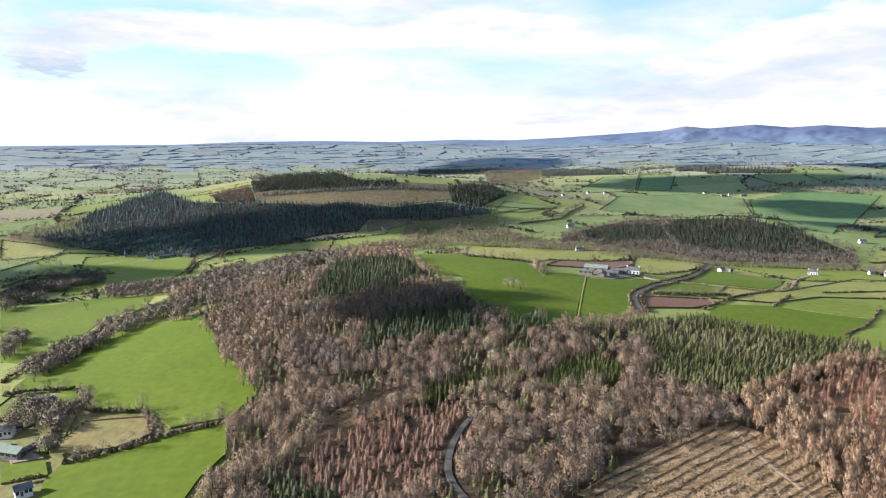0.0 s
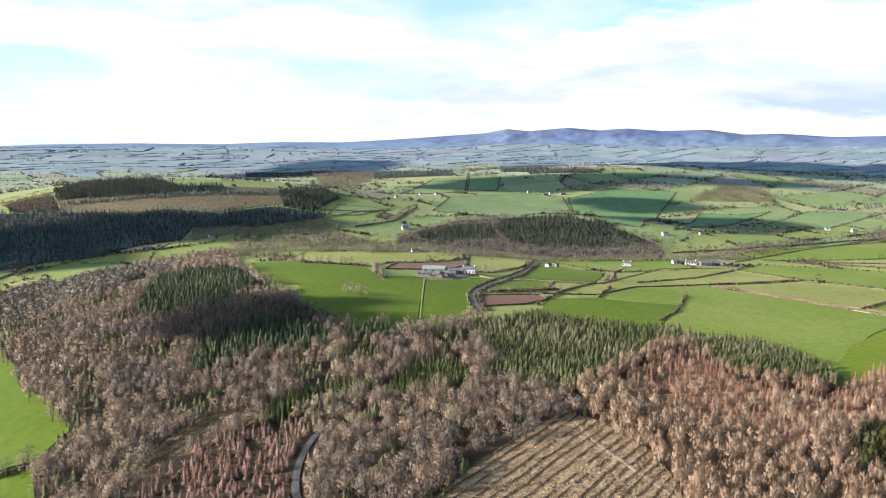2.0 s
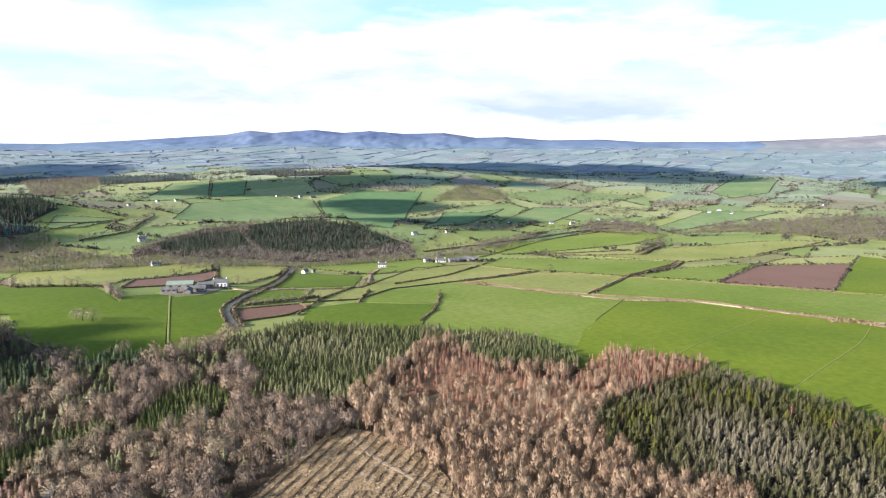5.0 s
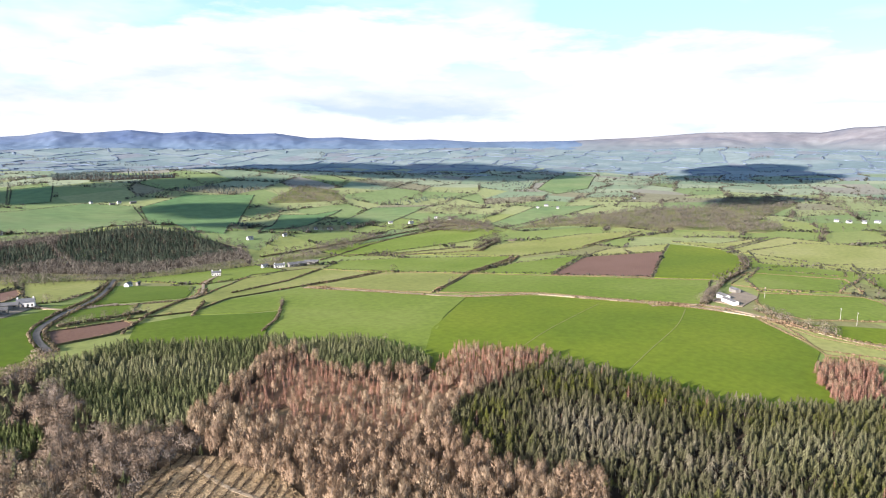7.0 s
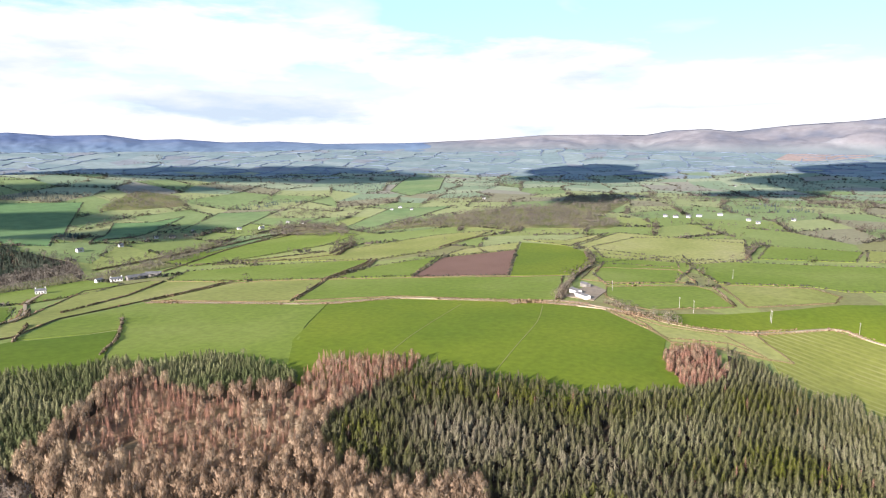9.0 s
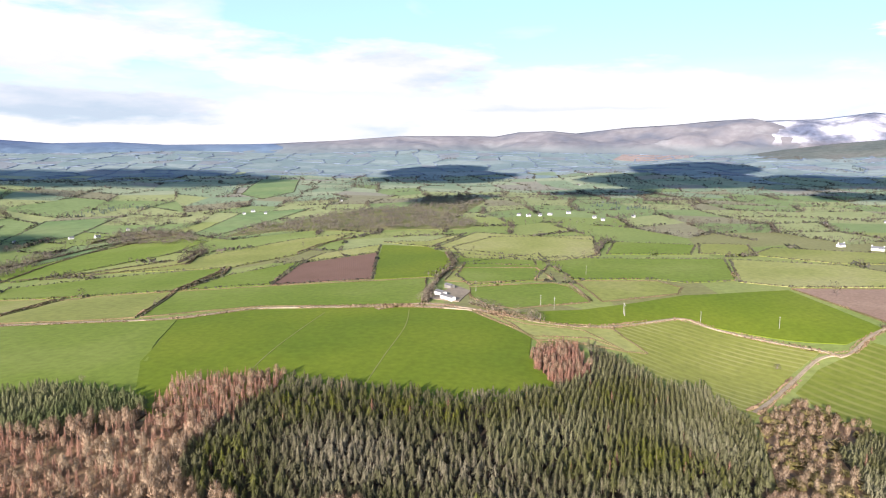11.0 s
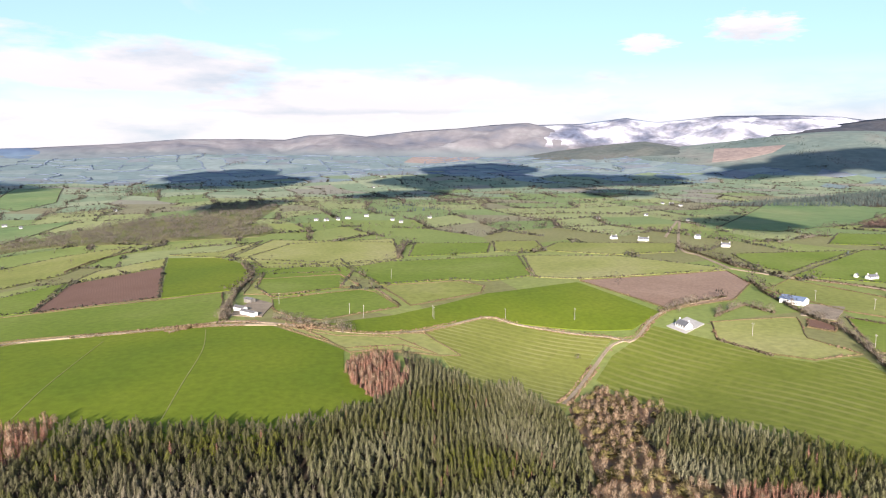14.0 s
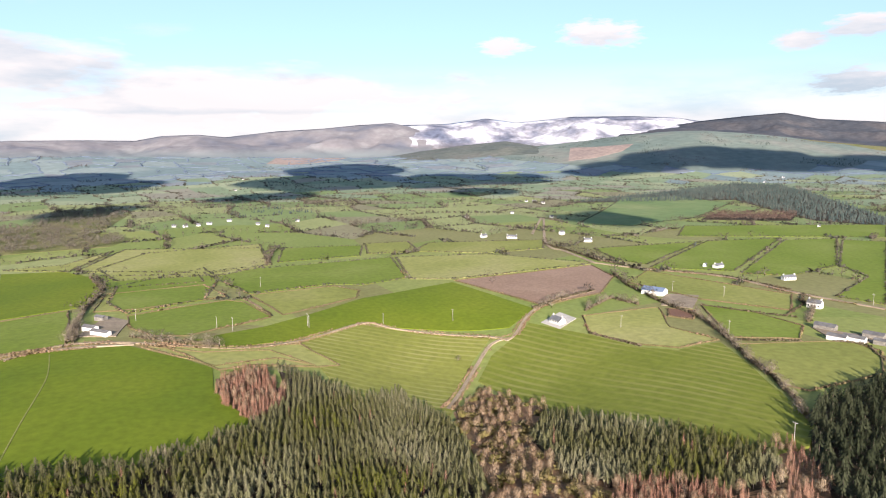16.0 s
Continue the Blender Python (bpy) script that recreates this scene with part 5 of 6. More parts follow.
def far_land():
    """The patchwork of distant fields with their hedges."""
    rng = np.random.default_rng(77)
    gap = 110.0
    nx, ny = 71, 73
    gx, gy = np.meshgrid(np.arange(nx), np.arange(ny), indexing="ij")
    X = (gx - 22) * gap + (gy % 2) * 40 + rng.uniform(-0.3, 0.3, gx.shape) * gap
    Y = (gy - 29) * gap * 0.95 + rng.uniform(-0.3, 0.3, gx.shape) * gap
    c, s = math.cos(0.35), math.sin(0.35)
    X, Y = X * c - Y * s, X * s + Y * c
    V, T, S, n = [], [], [], 0
    bushes, woods, firs, rim, strips = [], list(FAR_TREES), [], [], []
    grids = {}
    for cuts in (4, 12):
        k = np.linspace(0, 1, cuts + 1)
        i, j = np.meshgrid(np.arange(cuts), np.arange(cuts), indexing="ij")
        a, w = (i * (cuts + 1) + j).ravel(), cuts + 1
        grids[cuts] = (*np.meshgrid(k, k, indexing="ij"), np.concatenate([np.stack([a, a + w, a + w + 1], -1), np.stack([a, a + w + 1, a + 1], -1)]))

    def taken(x, y):
        hit = np.zeros(len(x), bool)
        for ring in RINGS:
            hit |= inside(x, y, ring)
        return hit
    for p in range(nx - 1):
        for q in range(ny - 1):
            cx, cy = X[p:p + 2, q:q + 2].mean(), Y[p:p + 2, q:q + 2].mean()
            r, az = math.hypot(cx - HUB[0], cy - HUB[1]), math.degrees(math.atan2(cx - HUB[0], cy - HUB[1]))
            if r < 380 or r > 3900 or not -60 < az < 150:
                continue
            U, W, tri = grids[12 if r < 950 else 4]
            x = (X[p, q] * (1 - U) + X[p + 1, q] * U) * (1 - W) + (X[p, q + 1] * (1 - U) + X[p + 1, q + 1] * U) * W
            y = (Y[p, q] * (1 - U) + Y[p + 1, q] * U) * (1 - W) + (Y[p, q + 1] * (1 - U) + Y[p + 1, q + 1] * U) * W
            V.append(np.stack([x, y, height(x, y) - 0.28], -1).reshape(-1, 3))
            T.append(tri + n)
            n += U.size
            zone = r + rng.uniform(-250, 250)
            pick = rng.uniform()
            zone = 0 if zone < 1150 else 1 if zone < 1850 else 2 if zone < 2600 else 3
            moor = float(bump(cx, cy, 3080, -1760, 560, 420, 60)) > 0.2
            # far zones below bearing 15 get more pale fields, for sunward haze
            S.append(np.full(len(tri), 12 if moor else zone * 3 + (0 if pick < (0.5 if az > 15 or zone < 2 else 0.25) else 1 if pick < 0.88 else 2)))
            if 900 < r < 3600 and rng.uniform() < (0.07 if not moor else 0.2):
                step = 10 if r < 1700 else 15
                k2 = rng.uniform(0, 1, (int((gap / step) ** 2), 2))
                k2 = k2[np.array([noise.noise((cx / 50 + 2 * e, cy / 50 + 2 * f, 4.0)) for e, f in k2]) > -0.1]
                rows = [((X[p, q] * (1 - e) + X[p + 1, q] * e) * (1 - f) + (X[p, q + 1] * (1 - e) + X[p + 1, q + 1] * e) * f,
                         (Y[p, q] * (1 - e) + Y[p + 1, q] * e) * (1 - f) + (Y[p, q + 1] * (1 - e) + Y[p + 1, q + 1] * e) * f, w, w * 1.2) for (e, f), w in zip(k2, rng.uniform(0.6, 1.0, len(k2)))]
                (woods if rng.uniform() < 0.5 else firs).extend(rows)
            for (x0, y0), (x1, y1) in (((X[p, q], Y[p, q]), (X[p + 1, q], Y[p + 1, q])), ((X[p, q], Y[p, q]), (X[p, q + 1], Y[p, q + 1]))):
                if not moor and r > 640 and rng.uniform() < (0.5 if r > 2600 else 0.88 if r > 1000 else 0.55):
                    if r < 2700:
                        pts = [q for q in along([(x0, y0), (x1, y1)], 4.0 if r < 1300 else 6.5 if r < 2000 else 9.0, 1.2, rng) if noise.noise((q[0] / 40, q[1] / 40, 2.5)) > -0.12]
                        big = 0.35 + 0.45 * rng.uniform()
                        bushes += [(a0, b0, w, w * 1.25) for (a0, b0), w in zip(pts, rng.uniform(0.4, 1.4, len(pts)) * (0.82 + big))]
                        if rng.uniform() < 0.8:
                            pts = along([(x0, y0), (x1, y1)], rng.uniform(5, 16) * (1 if r < 1900 else 2.2), 3.0, rng)
                            woods += [(a0, b0, w, w * 1.1) for (a0, b0), w in zip(pts, rng.uniform(0.6, 1.2, len(pts)))]
                    else:
                        strips.append((x0, y0, x1, y1))
                        pts = along([(x0, y0), (x1, y1)], 26.0, 9.0, rng)
                        rim += [(a0, b0, w, w * 1.3) for (a0, b0), w in zip(pts, rng.uniform(0.6, 1.3, len(pts)))]
    for ring in FAR_HEDGE:
        pts = along(ring, 3.4, 0.5, rng)
        bushes += [(a0, b0, w, w) for (a0, b0), w in zip(pts, rng.uniform(0.45, 0.95, len(pts)))]
    kept_bushes = sum(len(along(ring, 3.4, 0.5, rng)) for ring in FAR_HEDGE)
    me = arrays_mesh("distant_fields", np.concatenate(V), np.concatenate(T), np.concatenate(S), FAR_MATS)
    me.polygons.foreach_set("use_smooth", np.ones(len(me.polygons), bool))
    tagged(new("distant_fields", me), "patchwork of distant fields, haze painted in further out", "fields", kind="structure")
    for rows, form, leaf, name, label in ((bushes, "far_bush", "hedge_far", "distant_hedges", "dark hedges between distant fields"), (woods, "far_clump", "twigs_far", "distant_trees", "bare trees along distant hedges"),
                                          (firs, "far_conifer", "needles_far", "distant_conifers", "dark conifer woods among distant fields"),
                                          (rim, "far_bush", "hedge_rim", "farthest_trees", "bare trees scattered over the far plain, painted haze blue-grey")):
        sp = np.array(rows)
        keep = ~taken(sp[:, 0], sp[:, 1])
        if name == "distant_hedges":
            keep[-kept_bushes:] = True
        if form == "far_clump":
            keep[:len(FAR_TREES)] = True
        sp = sp[keep]
        ob = plant_mass(name, sp, SHAPES[form], [MAT["bark"], MAT[leaf]], rng, 0.0)
        tagged(ob, label, "hedges", kind="stuff")
    V, T = [], []
    for x0, y0, x1, y1 in strips:
        m, wide = 7, rng.uniform(2.0, 5.0)
        d = Vector((x1 - x0, y1 - y0)).normalized()
        b0 = len(V)
        for e in range(m):
            f = e / (m - 1)
            x, y = x0 + (x1 - x0) * f + rng.normal(0, 4), y0 + (y1 - y0) * f + rng.normal(0, 4)
            z, h = float(height(x, y)), rng.uniform(0.5, 5.0)
            V += [(x - d.y * wide, y + d.x * wide, z), (x, y, z + h), (x + d.y * wide, y - d.x * wide, z)]
        for e in range(m - 1):
            o = b0 + e * 3
            T += [(o, o + 1, o + 4), (o, o + 4, o + 3), (o + 1, o + 2, o + 5), (o + 1, o + 5, o + 4)]
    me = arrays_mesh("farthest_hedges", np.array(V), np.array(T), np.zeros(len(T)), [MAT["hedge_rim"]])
    tagged(new("farthest_hedges", me), "hedges on the far plain, painted haze blue-grey", "hedges", kind="stuff")

# the farmland, field by field
field("grass_bright", [(-247, 374), (-254, 408), (-233, 415), (-237, 449), (-225, 483), (-173, 474), (-148, 427), (-133, 389), (-109, 358), (-93, 328), (-101, 303), (-119, 300), (-126, 298), (-144, 319), (-163, 323), (-182, 330), (-190, 346), (-220, 366)])
field("grass_bright", [(-162, 259), (-162, 272), (-142, 279), (-123, 290), (-100, 298), (-91, 270), (-96, 251), (-97, 209), (-144, 214)])
field("grass_bright", [(-190, 275), (-172, 277), (-163, 263), (-180, 259)])
field("grass_worn", [(-175, 295), (-173, 314), (-143, 312), (-133, 292), (-144, 282), (-169, 281)])
field("grass_bright", [(-224, 327), (-238, 350), (-217, 355), (-192, 350), (-195, 327)])
field("grass_bright", [(-293, 435), (-402, 605), (-359, 612), (-320, 639), (-264, 608), (-246, 549), (-271, 528), (-262, 486), (-262, 448), (-270, 423)])
field("grass_bright", [(-265, 509), (-240, 536), (-228, 503), (-244, 490)])
field("grass_green", [(-371, 652), (-463, 874), (-402, 893), (-321, 875), (-300, 786), (-296, 727), (-319, 683)])
field("grass_pale", [(-553, 844), (-622, 954), (-566, 939), (-510, 915), (-505, 885)])
field("grass", [(-228, 900), (-204, 929), (-151, 934), (-149, 875)])
field("grass_pale", [(-144, 942), (-132, 970), (-76, 980), (-83, 957)])
field("grass_pale", [(-284, 820), (-253, 856), (-239, 805), (-262, 773)])
field("grass_bright", [(13, 507), (35, 513), (55, 479), (76, 518), (75, 469), (28, 433), (14, 456)])
field("grass_bright", [(-40, 777), (71, 577), (75, 508), (54, 472), (46, 480), (34, 505), (14, 502), (-11, 512)])
field("grass_bright", [(28, 438), (66, 477), (81, 533), (109, 537), (111, 529), (79, 400), (54, 402), (34, 413)])
field("grass_bright", [(111, 522), (148, 532), (176, 559), (205, 582), (157, 514), (136, 475), (125, 435), (110, 413), (95, 406), (81, 400)])
field("plough", [(87, 571), (111, 650), (208, 754), (194, 693), (167, 630), (140, 589)])
field("grass", [(16, 810), (37, 875), (164, 852), (235, 851), (212, 769), (110, 663), (77, 578), (24, 609)])
field("grass", [(229, 805), (283, 775), (294, 752), (237, 652), (189, 589), (170, 586), (187, 666)])
field("grass_green", [(299, 743), (389, 744), (463, 745), (453, 669), (407, 646), (328, 630), (321, 656)])
field("grass_bright", [(220, 608), (274, 692), (316, 620), (270, 549), (196, 557)])
field("grass_bright", [(185, 543), (268, 542), (226, 492), (209, 482), (221, 513), (154, 493)])
field("plough", [(142, 475), (190, 480), (191, 466), (169, 450), (134, 443)])
field("grass_bright", [(159, 412), (191, 466), (230, 471), (266, 451), (285, 444), (221, 373), (188, 384)])
field("grass_green", [(234, 474), (287, 513), (370, 527), (396, 443), (417, 376), (347, 339), (263, 280), (260, 318), (219, 368), (292, 448), (268, 454)])
field("grass_deep", [(417, 375), (456, 337), (474, 284), (384, 264), (295, 231), (257, 259), (262, 278), (320, 325), (360, 345)])
field("grass_deep", [(474, 285), (495, 220), (497, 182), (469, 151), (445, 125), (409, 120), (367, 99), (350, 99), (311, 136), (303, 167), (305, 196), (296, 214), (296, 233), (383, 266)])
field("grass_pale", [(498, 178), (476, 134), (484, 95), (461, 67), (469, 90), (449, 124), (471, 151)])
field("grass", [(379, 532), (481, 547), (503, 521), (523, 463), (417, 413), (402, 449)])
field("grass_green", [(524, 460), (555, 384), (593, 301), (623, 256), (518, 224), (501, 222), (480, 289), (469, 340), (419, 410)])
field("plough", [(562, 387), (698, 430), (789, 374), (606, 305)])
field("grass_pale", [(707, 435), (779, 443), (858, 398), (794, 376)])
field("grass_deep", [(859, 396), (846, 330), (796, 287), (713, 256), (635, 250), (604, 302), (780, 368)])
field("grass_green", [(484, 642), (548, 685), (609, 622), (668, 511), (615, 477), (531, 465), (496, 558)])
field("grass_green", [(532, 461), (617, 471), (711, 441), (565, 390)])
field("grass", [(226, 539), (269, 535), (404, 663), (478, 659), (486, 560), (292, 521), (239, 483), (194, 484)])
field("grass_striped", [(503, 76), (551, 31), (540, 7), (517, -60), (481, -37), (428, -14), (383, -1), (379, 16), (396, 26), (390, 44), (423, 54)])
field("grass_striped_long", [(535, -95), (494, -126), (454, -145), (439, -164), (446, -199), (396, -187), (315, -163), (294, -143), (290, -125), (301, -109), (335, -75), (380, -51), (429, -40), (448, -33), (486, -52), (509, -74)])
field("grass_deep", [(503, 148), (541, 100), (627, 24), (680, -66), (568, -110), (531, -78), (533, -52), (546, 6), (558, 30), (509, 80), (488, 122)])
field("plough_pale", [(687, -70), (742, -235), (675, -230), (604, -183), (574, -120), (595, -112)])
field("grass_pale", [(704, -29), (843, -33), (844, -144), (760, -239), (749, -236), (696, -70)])
field("grass_green", [(781, 175), (844, -27), (711, -26), (681, 20), (691, 46), (659, 121)])
field("grass", [(651, 120), (680, 46), (656, 25), (630, 29), (574, 89)])
field("grass_green", [(588, 204), (633, 137), (621, 122), (567, 98), (517, 150), (520, 172), (545, 192)])
field("grass_pale", [(689, 246), (712, 166), (650, 139), (611, 203), (611, 234)])
field("grass_green", [(800, 283), (771, 179), (729, 169), (719, 251)])
field("grass_pale", [(485, 121), (501, 76), (466, 52), (459, 66), (452, 105), (442, 121), (492, 161)])
field("grass_pale", [(536, -139), (544, -207), (488, -186), (451, -201), (443, -167), (460, -147), (498, -128)])
field("grass_green", [(545, -246), (516, -272), (470, -281), (441, -255), (455, -212)])
field("grass", [(646, -230), (697, -278), (564, -345), (513, -305), (564, -258)])
field("grass", [(439, -205), (429, -282), (406, -286), (368, -251), (353, -191), (364, -185)])
field("grass_green", [(715, -291), (884, -464), (884, -577), (677, -365)])
field("grass_green", [(664, -364), (868, -571), (861, -647), (682, -493), (642, -406)])
field("grass_green", [(849, -646), (821, -689), (514, -394), (550, -378), (620, -475), (682, -496)])
field("grass_green", [(858, -289), (881, -454), (735, -298), (771, -278)])
field("grass_green", [(941, -454), (1053, -530), (986, -848), (859, -725)])
field("grass_pale", [(841, 317), (1001, 304), (961, 129), (819, 112), (786, 181)])
field("grass_green", [(837, 103), (953, 100), (953, -2), (866, 8)])
field("grass_pale", [(885, 406), (897, 346), (995, 316), (843, 324)])
field("grass", [(877, -3), (968, -7), (976, -66), (886, -67)])
field("grass", [(887, -60), (958, -94), (948, -253), (873, -226), (853, -146)])
field("grass_green", [(644, 232), (729, 246), (816, 180), (743, 156), (639, 156), (597, 207)])
field("grass_pale", [(762, 256), (848, 295), (957, 269), (1000, 133), (822, 109), (765, 154)])
field("grass_green", [(591, 781), (795, 851), (933, 796), (902, 700), (787, 677), (582, 715)])
field("grass", [(632, 685), (736, 616), (909, 555), (975, 492), (769, 475), (670, 504)])
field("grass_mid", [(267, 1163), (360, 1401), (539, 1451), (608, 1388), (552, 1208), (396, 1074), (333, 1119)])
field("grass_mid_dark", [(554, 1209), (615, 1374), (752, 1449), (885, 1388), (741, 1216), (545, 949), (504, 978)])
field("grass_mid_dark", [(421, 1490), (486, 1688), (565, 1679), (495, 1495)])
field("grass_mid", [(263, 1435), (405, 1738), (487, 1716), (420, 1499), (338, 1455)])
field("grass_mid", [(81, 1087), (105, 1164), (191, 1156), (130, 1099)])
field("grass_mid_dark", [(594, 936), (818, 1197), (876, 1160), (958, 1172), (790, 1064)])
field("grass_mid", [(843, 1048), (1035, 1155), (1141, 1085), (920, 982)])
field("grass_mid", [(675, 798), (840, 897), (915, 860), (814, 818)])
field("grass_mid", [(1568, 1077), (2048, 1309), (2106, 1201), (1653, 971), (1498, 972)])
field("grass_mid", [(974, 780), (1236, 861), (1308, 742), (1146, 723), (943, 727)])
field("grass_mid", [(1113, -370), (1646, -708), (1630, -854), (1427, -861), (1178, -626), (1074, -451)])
field("yard", [(591, -240), (579, -265), (536, -233), (552, -214)])
field("plough", [(540, -213), (529, -231), (503, -213), (517, -201)])
field("yard", [(106, 534), (119, 561), (173, 596), (168, 569), (134, 528)])
field("yard", [(529, 222), (592, 219), (570, 198), (524, 196)])
field("forecourt", [(533, -104), (552, -126), (532, -132), (514, -112)])
field("yard", [(468, -285), (447, -298), (434, -317), (422, -306), (429, -273)])
field("yard", [(-199, 290), (-192, 293), (-174, 279), (-186, 276)])
field("brash", [(47, 224), (69, 244), (88, 258), (121, 278), (132, 264), (139, 234), (134, 208), (122, 187)])
field("brash", [(-59, 261), (-58, 278), (-50, 299), (-37, 316), (-13, 319), (-13, 306), (-34, 288), (-47, 260)])
field("bracken", [(392, -37), (397, -49), (396, -57), (382, -56), (365, -40), (370, -32)])
field("heath_red", [(3456, 250), (4946, -17), (4916, -487), (4903, -585), (3557, -103), (3402, 117)])
field("heath_red", [(2870, -1048), (3198, -1185), (3077, -1281), (2994, -1410), (2891, -1306), (2850, -1156)])
field("snow_field", [(4932, 454), (4941, 323), (4947, 134), (4947, 116), (4941, 324)])
field("heather", [(-320, 1169), (-180, 1191), (6, 1242), (15, 1138), (-76, 1089), (-131, 1094), (-168, 1104), (-201, 1081), (-239, 1094), (-301, 1108)])
field("grass_pale", [(-447, 1185), (-400, 1225), (-355, 1262), (-330, 1240), (-390, 1195)])
field("heather", [(-114, 1025), (-55, 1031), (-41, 1008), (-69, 989), (-108, 969)])

# roads, lanes and tracks
way("road", 3.7, [(129, 433), (131, 456), (139, 481), (163, 517), (218, 594), (299, 755)])
way("road", 2.6, [(16, 292), (10, 283), (5, 270), (2, 255), (2, 240), (7, 225), (16, 208)])
way("lane", 2.3, [(479, 247), (507, 223), (506, 189), (494, 156), (486, 118), (505, 80), (554, 31), (543, 6), (518, -60), (511, -74), (570, -114), (616, -183)])
way("lane", 3.0, [(370, 527), (396, 443), (419, 378), (460, 340), (476, 286), (497, 220), (500, 179)])
way("lane", 2.3, [(403, -4), (463, -33), (505, -57), (511, -74)])
way("lane", 3.6, [(758, -245), (714, -277), (652, -337), (574, -353), (501, -381)])
way("lane", 3.6, [(1010, -257), (1249, -359), (921, -247), (844, -245), (758, -245)])
way("path", 0.6, [(459, 280), (405, 272), (362, 265), (322, 256)])
way("path", 0.6, [(486, 224), (436, 209), (372, 198), (327, 190)])
way("path", 1.1, [(112, 529), (84, 416)])
way("cart_track", 1.7, [(121, 267), (121, 245), (124, 229), (129, 200)])
way("track", 3, [(162, 566), (179, 539), (215, 550)])
way("track", 2.5, [(187, 549), (270, 542), (337, 640), (381, 691)])

# the woods, stand by stand
stand("birch", [(124, 412), (120, 401), (160, 391), (216, 356), (247, 317), (251, 256), (272, 258), (266, 258), (295, 217), (302, 194), (299, 159), (302, 133), (341, 93), (391, 107), (418, 86), (404, 63), (382, 45), (403, 25), (380, 16), (361, 4), (250, 14), (186, 124), (151, 173), (119, 179), (129, 200), (135, 225), (129, 255), (118, 269), (89, 304)])
stand("broadleaf", [(-90, 212), (-89, 262), (-98, 291), (-91, 317), (-106, 347), (-129, 376), (-143, 412), (-166, 455), (-224, 536), (-254, 638), (-189, 637), (-160, 856), (-64, 914), (-31, 583), (-10, 510), (6, 477), (27, 428), (40, 410), (80, 400), (126, 419), (110, 352), (110, 308), (131, 295), (129, 261), (113, 257), (91, 258), (53, 227), (41, 216), (31, 198), (-16, 201)])
stand("fir_mixed", [(-68, 242), (-60, 256), (-39, 241), (-34, 216), (-59, 219)])
stand("belt", [(-202, 480), (-215, 559), (-208, 642), (-212, 781), (-171, 838), (-100, 826), (-85, 551), (-138, 539), (-168, 517), (-175, 463)])
stand("belt", [(-426, 643), (-431, 707), (-426, 775), (-384, 769), (-368, 723), (-384, 685), (-383, 616), (-388, 583)])
stand("belt", [(-346, 679), (-304, 688), (-260, 679), (-250, 775), (-242, 816), (-217, 751), (-202, 591), (-265, 610), (-314, 624)])
stand("belt", [(-258, 403), (-260, 444), (-252, 465), (-255, 487), (-231, 519), (-221, 539), (-201, 500), (-218, 469), (-228, 442), (-235, 413), (-238, 381)])
stand("belt", [(-320, 477), (-316, 498), (-294, 472), (-288, 439), (-291, 432)])
stand("belt", [(-218, 319), (-225, 349), (-202, 339), (-184, 324), (-174, 293), (-163, 275), (-173, 282), (-202, 320), (-210, 306)])
stand("young_larch", [(-52, 263), (-37, 289), (-12, 297), (11, 300), (16, 280), (7, 257), (3, 225), (-29, 225), (-47, 233), (-62, 247)])
stand("fir_mixed", [(-96, 506), (-89, 573), (-41, 579), (-17, 517), (-17, 483), (-38, 471), (-63, 452), (-87, 463)])
stand("fir_mixed", [(-49, 372), (-46, 401), (-30, 415), (-9, 426), (18, 415), (28, 392), (24, 377), (5, 376), (-18, 372), (-38, 353)])
stand("fir_mixed", [(32, 394), (50, 407), (68, 399), (62, 383), (40, 381)])
stand("pine", [(-15, 301), (-4, 320), (15, 331), (43, 332), (37, 320), (13, 311), (-5, 300)])
stand("pine", [(47, 315), (59, 338), (79, 348), (93, 342), (90, 321), (68, 308), (51, 311)])
stand("spruce_dark", [(110, 400), (161, 418), (227, 373), (201, 338), (131, 294), (109, 311), (111, 344)])
stand("larch_open", [(177, 318), (226, 341), (219, 290), (243, 259), (274, 275), (252, 240), (227, 230), (193, 221), (159, 262), (154, 293)])
stand("birch", [(126, 264), (154, 293), (159, 262), (193, 221), (223, 232), (193, 199), (191, 176), (180, 151), (119, 181), (130, 202), (136, 226), (130, 257)])
stand("spruce_dark", [(201, 383), (212, 384), (233, 375), (238, 355), (256, 346), (271, 337), (270, 306), (269, 286), (265, 270), (248, 267), (238, 286), (222, 295), (225, 317), (228, 341), (210, 347), (183, 334)])
stand("larch", [(269, 270), (296, 282), (320, 232), (292, 222), (247, 231), (242, 237)])
stand("spruce_green", [(212, 220), (246, 227), (315, 225), (317, 167), (316, 138), (353, 97), (375, 79), (445, 88), (432, 65), (389, 45), (339, 28), (259, 28), (184, 124), (213, 144), (193, 168), (199, 193)])
stand("larch", [(394, 115), (426, 121), (445, 96), (380, 79), (358, 97)])
stand("birch", [(200, 195), (195, 170), (215, 146), (187, 125), (151, 160), (152, 175)])
stand("spruce", [(258, 109), (311, 123), (349, 100), (387, 84), (432, 79), (423, 54), (404, 43), (426, 22), (403, 12), (376, -1), (283, 6), (249, 17)])
stand("scrub", [(397, -6), (434, -31), (413, -42), (393, -59), (354, -36), (298, -32), (267, -84), (241, -66), (256, 14), (292, 2)])
stand("spruce", [(342, -32), (379, -54), (308, -113), (294, -125), (262, -108), (260, -79), (289, -28)])
stand("larch", [(278, -45), (277, -70), (263, -83), (237, -66), (245, -29)])
stand("larch_open", [(262, -83), (267, -112), (302, -132), (285, -135), (252, -125), (232, -107), (241, -68)])
